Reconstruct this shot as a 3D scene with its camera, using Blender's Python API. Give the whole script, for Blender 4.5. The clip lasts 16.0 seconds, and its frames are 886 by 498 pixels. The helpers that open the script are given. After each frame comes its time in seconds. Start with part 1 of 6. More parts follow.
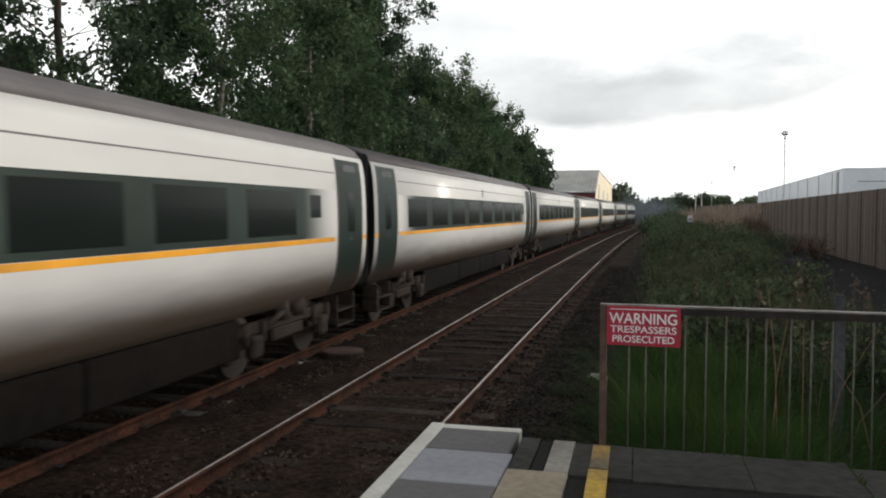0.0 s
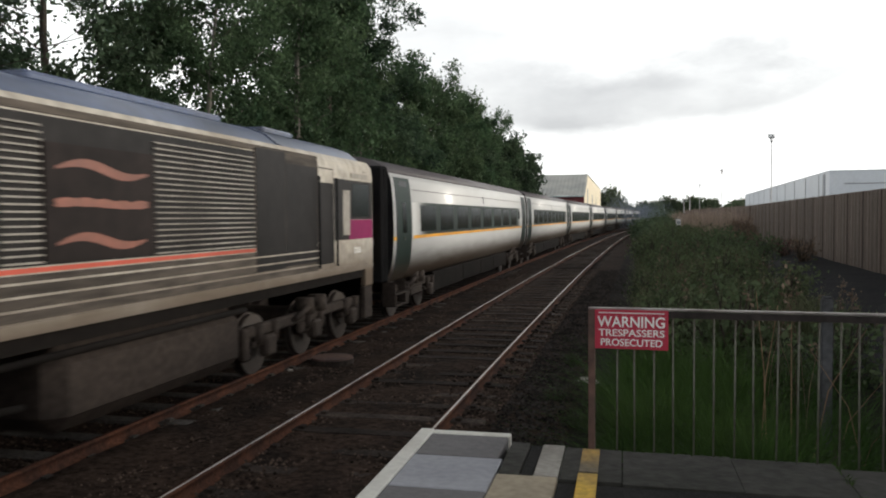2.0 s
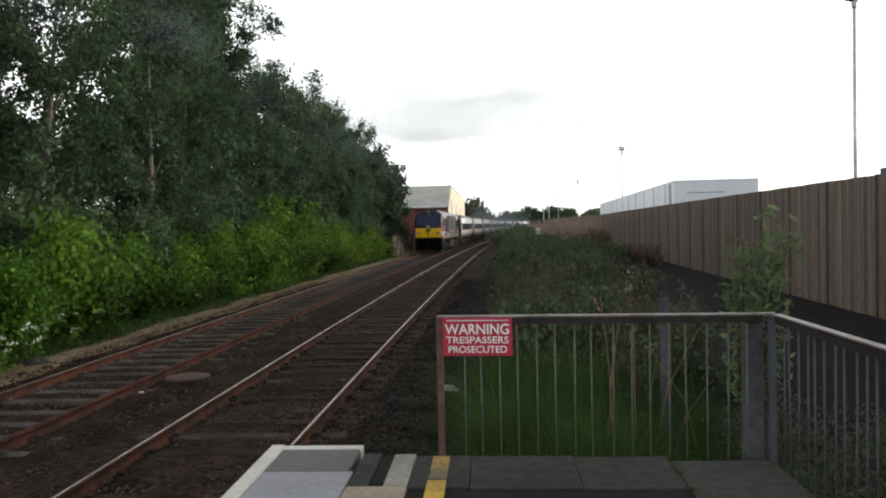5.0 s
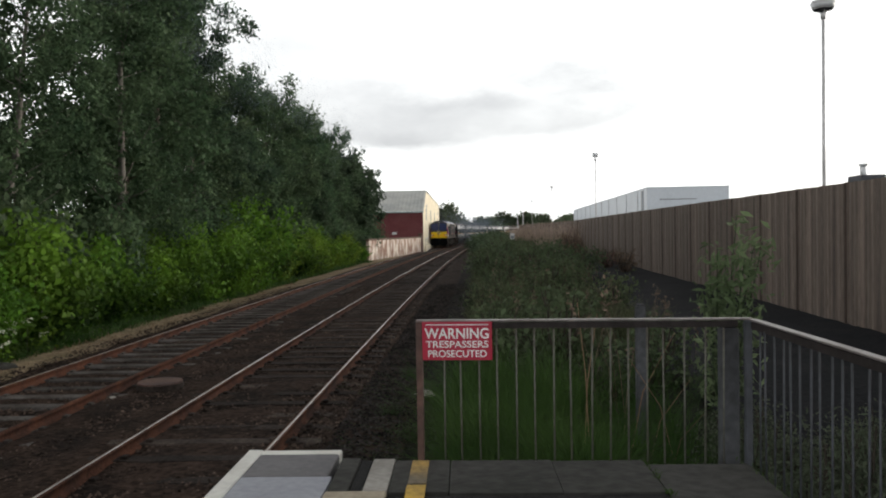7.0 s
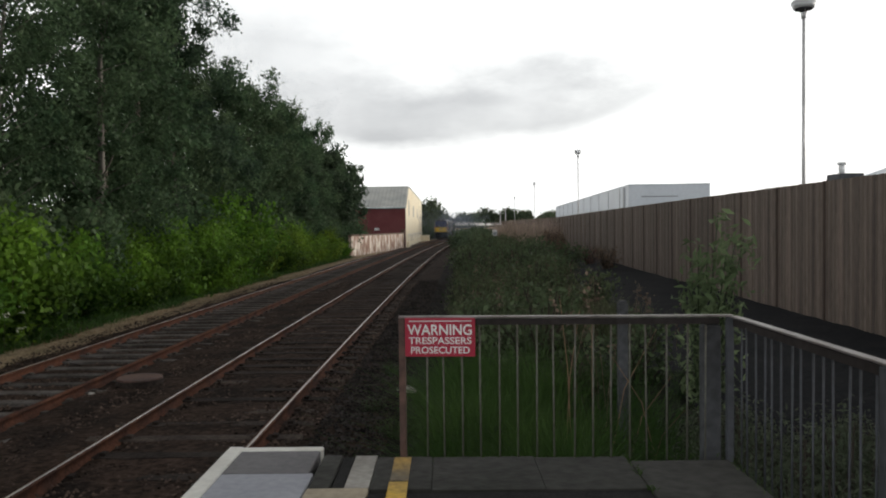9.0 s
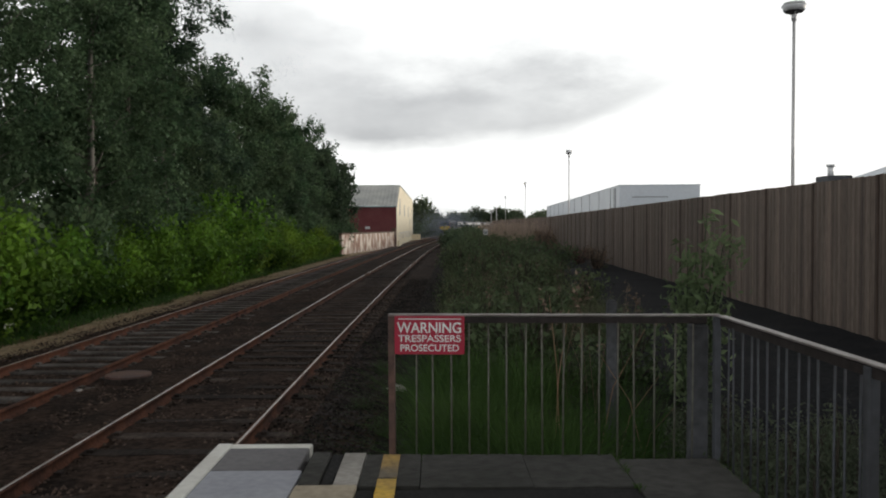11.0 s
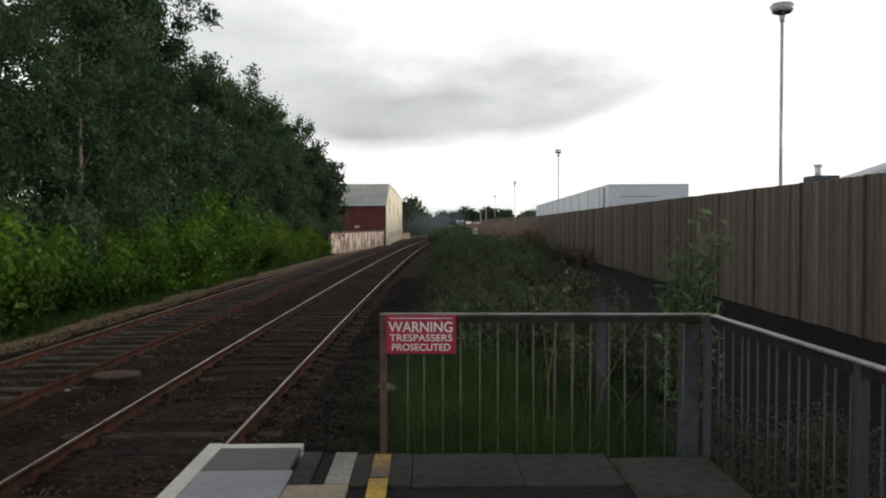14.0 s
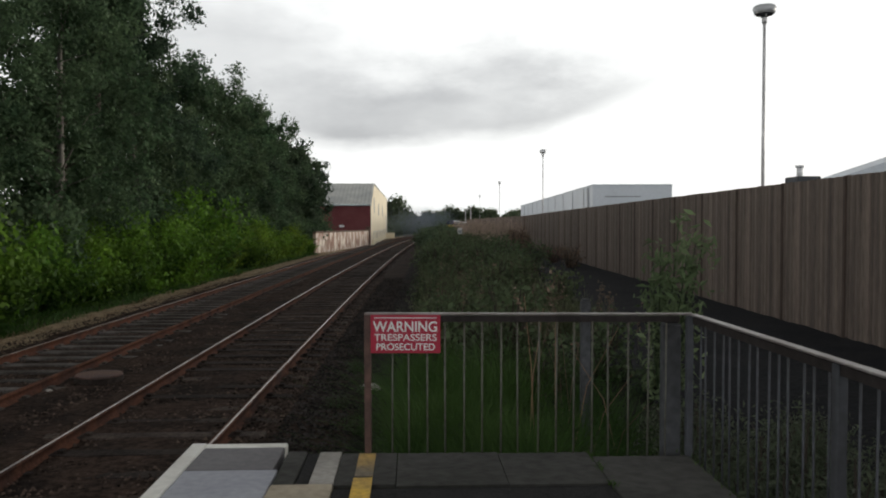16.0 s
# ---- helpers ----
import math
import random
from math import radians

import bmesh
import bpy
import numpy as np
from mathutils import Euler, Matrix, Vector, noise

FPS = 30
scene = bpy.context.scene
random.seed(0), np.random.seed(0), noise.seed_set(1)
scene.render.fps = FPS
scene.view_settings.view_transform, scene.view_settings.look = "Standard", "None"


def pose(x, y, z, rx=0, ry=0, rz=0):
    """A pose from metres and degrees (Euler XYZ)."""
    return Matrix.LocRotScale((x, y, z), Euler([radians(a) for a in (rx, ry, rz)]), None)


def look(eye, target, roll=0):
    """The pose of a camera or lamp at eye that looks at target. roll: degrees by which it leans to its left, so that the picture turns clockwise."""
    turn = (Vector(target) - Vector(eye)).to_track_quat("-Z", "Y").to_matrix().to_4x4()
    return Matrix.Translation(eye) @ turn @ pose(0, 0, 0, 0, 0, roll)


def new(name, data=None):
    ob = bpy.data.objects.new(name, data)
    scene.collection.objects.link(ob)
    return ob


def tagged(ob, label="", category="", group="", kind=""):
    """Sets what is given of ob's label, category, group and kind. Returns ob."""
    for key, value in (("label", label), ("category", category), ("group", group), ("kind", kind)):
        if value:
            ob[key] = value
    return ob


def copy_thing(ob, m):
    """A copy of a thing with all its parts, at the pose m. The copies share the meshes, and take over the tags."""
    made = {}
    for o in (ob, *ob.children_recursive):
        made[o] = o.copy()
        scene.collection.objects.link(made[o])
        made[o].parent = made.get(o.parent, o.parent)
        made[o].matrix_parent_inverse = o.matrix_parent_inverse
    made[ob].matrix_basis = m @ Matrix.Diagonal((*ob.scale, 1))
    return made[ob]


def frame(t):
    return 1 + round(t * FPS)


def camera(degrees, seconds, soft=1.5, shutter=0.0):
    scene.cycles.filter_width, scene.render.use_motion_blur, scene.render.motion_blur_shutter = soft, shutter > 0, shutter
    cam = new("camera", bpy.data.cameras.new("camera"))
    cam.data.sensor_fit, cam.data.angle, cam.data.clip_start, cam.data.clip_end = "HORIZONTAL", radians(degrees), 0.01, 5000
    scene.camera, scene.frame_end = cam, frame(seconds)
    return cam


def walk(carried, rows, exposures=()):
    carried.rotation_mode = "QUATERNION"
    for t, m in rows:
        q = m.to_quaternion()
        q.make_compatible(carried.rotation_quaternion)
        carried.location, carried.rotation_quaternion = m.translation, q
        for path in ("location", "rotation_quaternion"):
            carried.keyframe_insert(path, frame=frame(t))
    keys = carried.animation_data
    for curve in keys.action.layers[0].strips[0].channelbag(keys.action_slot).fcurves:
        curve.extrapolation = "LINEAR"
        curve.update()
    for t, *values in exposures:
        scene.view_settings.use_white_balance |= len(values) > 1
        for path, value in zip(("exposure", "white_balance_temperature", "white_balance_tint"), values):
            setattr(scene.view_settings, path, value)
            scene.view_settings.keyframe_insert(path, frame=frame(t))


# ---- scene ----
cam = camera(58.06, 16.0, soft=2.0, shutter=0.15)
PATH = [
    (0, -0.083, -0.006, 2.373, 13.51, -2.66, -0.03), (0.5, -0.081, 0.000, 2.371, 13.13, -2.38, 0.21),
    (1, -0.080, 0.002, 2.374, 13.00, -2.28, 0.38), (1.5, -0.076, -0.001, 2.371, 12.95, -1.94, 0.19),
    (2, -0.071, 0.002, 2.371, 12.76, -2.27, 0.47), (2.5, -0.074, 0.001, 2.369, 12.64, -2.22, 0.76),
    (3, -0.054, 0.000, 2.372, 11.20, -1.89, 0.98), (3.5, -0.032, -0.017, 2.373, 8.59, -2.02, 1.08),
    (4, 0.005, -0.011, 2.368, 5.95, -2.30, 1.10), (4.5, 0.055, 0.008, 2.368, 4.26, -1.92, 1.24),
    (7, 0.013, 0.006, 2.363, 1.36, -1.27, 0.96), (7.5, 0.011, 0.016, 2.364, 0.77, -1.56, 1.06),
    (8, 0.001, 0.027, 2.363, 0.35, -1.87, 1.05), (8.5, 0.009, 0.024, 2.359, 0.35, -1.90, 0.97),
    (9, 0.008, 0.028, 2.362, 0.11, -1.57, 0.69), (11.5, 0.013, 0.011, 2.355, -0.68, -1.71, 0.40),
    (12, 0.012, 0.011, 2.353, -1.10, -1.77, 0.70), (12.5, 0.007, 0.005, 2.359, -1.21, -1.75, 0.40),
    (13, 0.005, 0.010, 2.356, -1.17, -1.78, 0.59), (13.5, 0.002, 0.015, 2.357, -1.22, -1.64, 0.34),
    (14, -0.001, 0.015, 2.358, -1.30, -1.71, 0.20), (14.5, 0.007, 0.016, 2.356, -1.53, -1.70, 0.28),
    (15, 0.006, 0.005, 2.364, -2.15, -1.53, 0.33), (15.5, 0.006, 0.005, 2.362, -2.40, -1.30, 0.01),
    (16, 0.000, -0.000, 2.360, -2.39, -1.74, 0.10),
]
walk(cam, [(t, pose(x, y, z, 90 + p, r, w)) for t, x, y, z, w, p, r in PATH],
     exposures=[(0, 0.0), (2.3, 0.0), (3.0, 0.2), (4.5, 0.24), (7, 0.06), (9, -0.14), (12, -0.32), (16, -0.34)])

# ---------------------------------------------------------------- light
SUN_AZ, SUN_EL = 66.0, 8.5        # degrees right of straight ahead, above the horizon


def make_world():
    w = bpy.data.worlds.new("sky")
    w.use_nodes = True
    nt = w.node_tree
    nt.nodes.clear()
    N, L = nt.nodes.new, nt.links.new
    out, bg = N("ShaderNodeOutputWorld"), N("ShaderNodeBackground")
    sky = N("ShaderNodeTexSky")
    sky.sky_type, sky.sun_disc = "NISHITA", False
    sky.sun_elevation, sky.sun_rotation = radians(SUN_EL), radians(SUN_AZ)
    sky.dust_density = 3.0
    tc = N("ShaderNodeTexCoord")
    sep = N("ShaderNodeSeparateXYZ")
    L(tc.outputs["Generated"], sep.inputs[0])

    def math_node(op, a, b=None, clamp=False):
        m = N("ShaderNodeMath")
        m.operation, m.use_clamp = op, clamp
        for i, v in enumerate((a, b)):
            if v is None:
                continue
            if isinstance(v, (int, float)):
                m.inputs[i].default_value = v
            else:
                L(v, m.inputs[i])
        return m.outputs[0]

    # cloud deck: stretched noise in the direction's own space
    mp = N("ShaderNodeMapping")
    mp.inputs["Scale"].default_value = (1.0, 1.0, 2.4)
    L(tc.outputs["Generated"], mp.inputs[0])
    n1 = N("ShaderNodeTexNoise")
    n1.inputs["Scale"].default_value, n1.inputs["Detail"].default_value, n1.inputs["Roughness"].default_value = 6.5, 9, 0.58
    L(mp.outputs[0], n1.inputs["Vector"])
    yy = math_node("MAXIMUM", sep.outputs["Y"], 0.08)
    u = math_node("DIVIDE", sep.outputs["X"], yy)
    v = math_node("DIVIDE", sep.outputs["Z"], yy)
    nn = math_node("SUBTRACT", n1.outputs["Fac"], 0.5)

    def fade(value, lo, hi, a=0.0, b=1.0):
        r = N("ShaderNodeMapRange")
        r.interpolation_type = "SMOOTHSTEP"
        for key, x in (("From Min", lo), ("From Max", hi), ("To Min", a), ("To Max", b)):
            r.inputs[key].default_value = x
        L(value, r.inputs["Value"])
        return r.outputs[0]

    # one broad grey bank with a flat sagging base, a frayed top and a bluish shoulder
    sag = math_node("MULTIPLY", math_node("POWER", math_node("ABSOLUTE", math_node("ADD", u, 0.06)), 2), 0.5)
    over = math_node("ADD", math_node("SUBTRACT", v, sag), math_node("MULTIPLY", nn, 0.045))
    base = fade(over, 0.086, 0.112)
    ragged = math_node("ADD", v, math_node("MULTIPLY", nn, 0.16))
    top = fade(ragged, 0.15, 0.255, 1.0, 0.0)
    wide = fade(math_node("ADD", math_node("ABSOLUTE", math_node("ADD", u, 0.03)), math_node("MULTIPLY", nn, 0.20)), 0.15, 0.40, 1.0, 0.0)
    n2 = N("ShaderNodeTexNoise")
    n2.inputs["Scale"].default_value, n2.inputs["Detail"].default_value, n2.inputs["Roughness"].default_value = 7.0, 5, 0.5
    L(mp.outputs[0], n2.inputs["Vector"])
    lumps = math_node("ADD", math_node("MULTIPLY", n2.outputs["Fac"], 1.1), 0.28)
    c1 = math_node("MULTIPLY", math_node("MULTIPLY", base, top), wide)
    left = fade(math_node("ADD", u, math_node("MULTIPLY", nn, 0.25)), -0.20, -0.02, 1.0, 0.0)
    c2 = math_node("MULTIPLY", math_node("MULTIPLY", fade(over, 0.10, 0.16), fade(ragged, 0.20, 0.36, 1.0, 0.0)), left)
    cloud = math_node("MULTIPLY", math_node("MAXIMUM", c1, math_node("MULTIPLY", c2, 0.75)), lumps, clamp=True)
    ramp = N("ShaderNodeMix")
    ramp.data_type = "RGBA"
    ramp.inputs["A"].default_value = (1.48, 1.50, 1.49, 1)
    ramp.inputs["B"].default_value = (0.72, 0.735, 0.755, 1)
    L(cloud, ramp.inputs["Factor"])
    sc = N("ShaderNodeMix")
    sc.data_type, sc.blend_type = "RGBA", "MULTIPLY"
    sc.inputs["Factor"].default_value = 1
    sc.inputs["B"].default_value = (0.12, 0.12, 0.12, 1)
    L(sky.outputs[0], sc.inputs["A"])
    mix = N("ShaderNodeMix")
    mix.data_type = "RGBA"
    mix.inputs["Factor"].default_value = 0.9
    L(sc.outputs["Result"], mix.inputs["A"])
    L(ramp.outputs["Result"], mix.inputs["B"])
    # unseen overhead, the sky is darkened towards the zenith to dim the ground
    deck = N("ShaderNodeMapRange")
    deck.interpolation_type = "SMOOTHSTEP"
    deck.inputs["From Min"].default_value, deck.inputs["From Max"].default_value = 0.30, 0.75
    deck.inputs["To Min"].default_value, deck.inputs["To Max"].default_value = 1.0, 0.18
    L(sep.outputs["Z"], deck.inputs["Value"])
    heavy = N("ShaderNodeMix")
    heavy.data_type, heavy.blend_type = "RGBA", "MULTIPLY"
    heavy.inputs["Factor"].default_value = 1
    L(mix.outputs["Result"], heavy.inputs["A"])
    L(deck.outputs[0], heavy.inputs["B"])
    L(heavy.outputs["Result"], bg.inputs["Color"])
    bg.inputs["Strength"].default_value = 1.0
    L(bg.outputs[0], out.inputs[0])
    scene.world = w


make_world()
sun_data = bpy.data.lights.new("sun", "SUN")
sun_data.energy, sun_data.angle, sun_data.color = 2.3, radians(9), (1.0, 0.93, 0.82)
sun = new("sun", sun_data)
sun.matrix_basis = look((0, 0, 60), (-60 * math.sin(radians(SUN_AZ)) / math.tan(radians(SUN_EL)), -60 * math.cos(radians(SUN_AZ)) / math.tan(radians(SUN_EL)), 0))

# ---------------------------------------------------------------- materials
def mat(name, col, rough=0.7, metal=0.0, var=0.25, scale=6.0, bump=0.0, bscale=None, col2=None, spots=0.0, stretch=(1, 1, 1), spec=0.5, rnd=0.0, island=0.0, coat=0.0):
    """Surface with noise variation at two scales, optional second colour in patches, bump, and variation by object or island."""
    m = bpy.data.materials.new(name)
    m.use_nodes = True
    nt = m.node_tree
    N, L = nt.nodes.new, nt.links.new
    p = nt.nodes["Principled BSDF"]
    p.inputs["Roughness"].default_value, p.inputs["Metallic"].default_value = rough, metal
    p.inputs["Specular IOR Level"].default_value = spec
    if coat:
        p.inputs["Coat Weight"].default_value, p.inputs["Coat Roughness"].default_value = coat, 0.12
    tc = N("ShaderNodeTexCoord")
    mp = N("ShaderNodeMapping")
    mp.inputs["Scale"].default_value = stretch
    L(tc.outputs["Object"], mp.inputs[0])
    big, fine = N("ShaderNodeTexNoise"), N("ShaderNodeTexNoise")
    for n, s, d in ((big, scale * 0.22, 4), (fine, scale * 2.5, 6)):
        n.inputs["Scale"].default_value, n.inputs["Detail"].default_value = s, d
        L(mp.outputs[0], n.inputs["Vector"])
    mix = N("ShaderNodeMix")
    mix.data_type = "RGBA"
    c2 = col2 or tuple(c * 0.6 for c in col)
    mix.inputs["A"].default_value, mix.inputs["B"].default_value = (*col, 1), (*c2, 1)
    r = N("ShaderNodeMapRange")
    r.inputs["From Min"].default_value, r.inputs["From Max"].default_value = 0.42 - 0.1 * spots, 0.66 - 0.1 * spots
    L(big.outputs["Fac"], r.inputs["Value"])
    L(r.outputs[0], mix.inputs["Factor"])
    hsv = N("ShaderNodeHueSaturation")
    L(mix.outputs["Result"], hsv.inputs["Color"])
    val = N("ShaderNodeMapRange")
    val.inputs["From Min"].default_value, val.inputs["From Max"].default_value = 0.3, 0.7
    val.inputs["To Min"].default_value, val.inputs["To Max"].default_value = 1 - var, 1 + var
    L(fine.outputs["Fac"], val.inputs["Value"])
    last = val.outputs[0]
    for amount, node, sock in ((rnd, "ShaderNodeObjectInfo", "Random"), (island, "ShaderNodeNewGeometry", "Random Per Island")):
        if amount:
            o = N(node)
            q = N("ShaderNodeMapRange")
            q.inputs["To Min"].default_value, q.inputs["To Max"].default_value = 1 - amount, 1 + amount
            L(o.outputs[sock], q.inputs["Value"])
            mu = N("ShaderNodeMath")
            mu.operation = "MULTIPLY"
            L(last, mu.inputs[0])
            L(q.outputs[0], mu.inputs[1])
            last = mu.outputs[0]
    L(last, hsv.inputs["Value"])
    L(hsv.outputs[0], p.inputs["Base Color"])
    if bump:
        bn = N("ShaderNodeTexNoise")
        bn.inputs["Scale"].default_value, bn.inputs["Detail"].default_value = bscale or scale * 4, 5
        L(mp.outputs[0], bn.inputs["Vector"])
        b = N("ShaderNodeBump")
        b.inputs["Strength"].default_value, b.inputs["Distance"].default_value = bump, 0.02
        L(bn.outputs["Fac"], b.inputs["Height"])
        L(b.outputs[0], p.inputs["Normal"])
    return m


def leaf_mat(name, col, col2, trans=0.35):
    m = bpy.data.materials.new(name)
    m.use_nodes = True
    nt = m.node_tree
    N, L = nt.nodes.new, nt.links.new
    p, out = nt.nodes["Principled BSDF"], nt.nodes["Material Output"]
    p.inputs["Roughness"].default_value = 0.55
    p.inputs["Specular IOR Level"].default_value = 0.12
    geo, oi = N("ShaderNodeNewGeometry"), N("ShaderNodeObjectInfo")
    tc = N("ShaderNodeTexCoord")
    ns = N("ShaderNodeTexNoise")
    ns.inputs["Scale"].default_value, ns.inputs["Detail"].default_value = 0.7, 3
    L(tc.outputs["Object"], ns.inputs["Vector"])
    mix = N("ShaderNodeMix")
    mix.data_type = "RGBA"
    mix.inputs["A"].default_value, mix.inputs["B"].default_value = (*col, 1), (*col2, 1)
    r = N("ShaderNodeMapRange")
    r.inputs["From Min"].default_value, r.inputs["From Max"].default_value = 0.35, 0.65
    L(ns.outputs["Fac"], r.inputs["Value"])
    L(r.outputs[0], mix.inputs["Factor"])
    hsv = N("ShaderNodeHueSaturation")
    q = N("ShaderNodeMapRange")
    q.inputs["To Min"].default_value, q.inputs["To Max"].default_value = 0.65, 1.35
    L(geo.outputs["Random Per Island"], q.inputs["Value"])
    q2 = N("ShaderNodeMapRange")
    q2.inputs["To Min"].default_value, q2.inputs["To Max"].default_value = 0.475, 0.515
    L(oi.outputs["Random"], q2.inputs["Value"])
    L(mix.outputs["Result"], hsv.inputs["Color"])
    L(q.outputs[0], hsv.inputs["Value"])
    L(q2.outputs[0], hsv.inputs["Hue"])
    L(hsv.outputs[0], p.inputs["Base Color"])
    tr = N("ShaderNodeBsdfTranslucent")
    L(hsv.outputs[0], tr.inputs["Color"])
    ms = N("ShaderNodeMixShader")
    ms.inputs[0].default_value = trans
    L(p.outputs[0], ms.inputs[1])
    L(tr.outputs[0], ms.inputs[2])
    L(ms.outputs[0], out.inputs["Surface"])
    return m


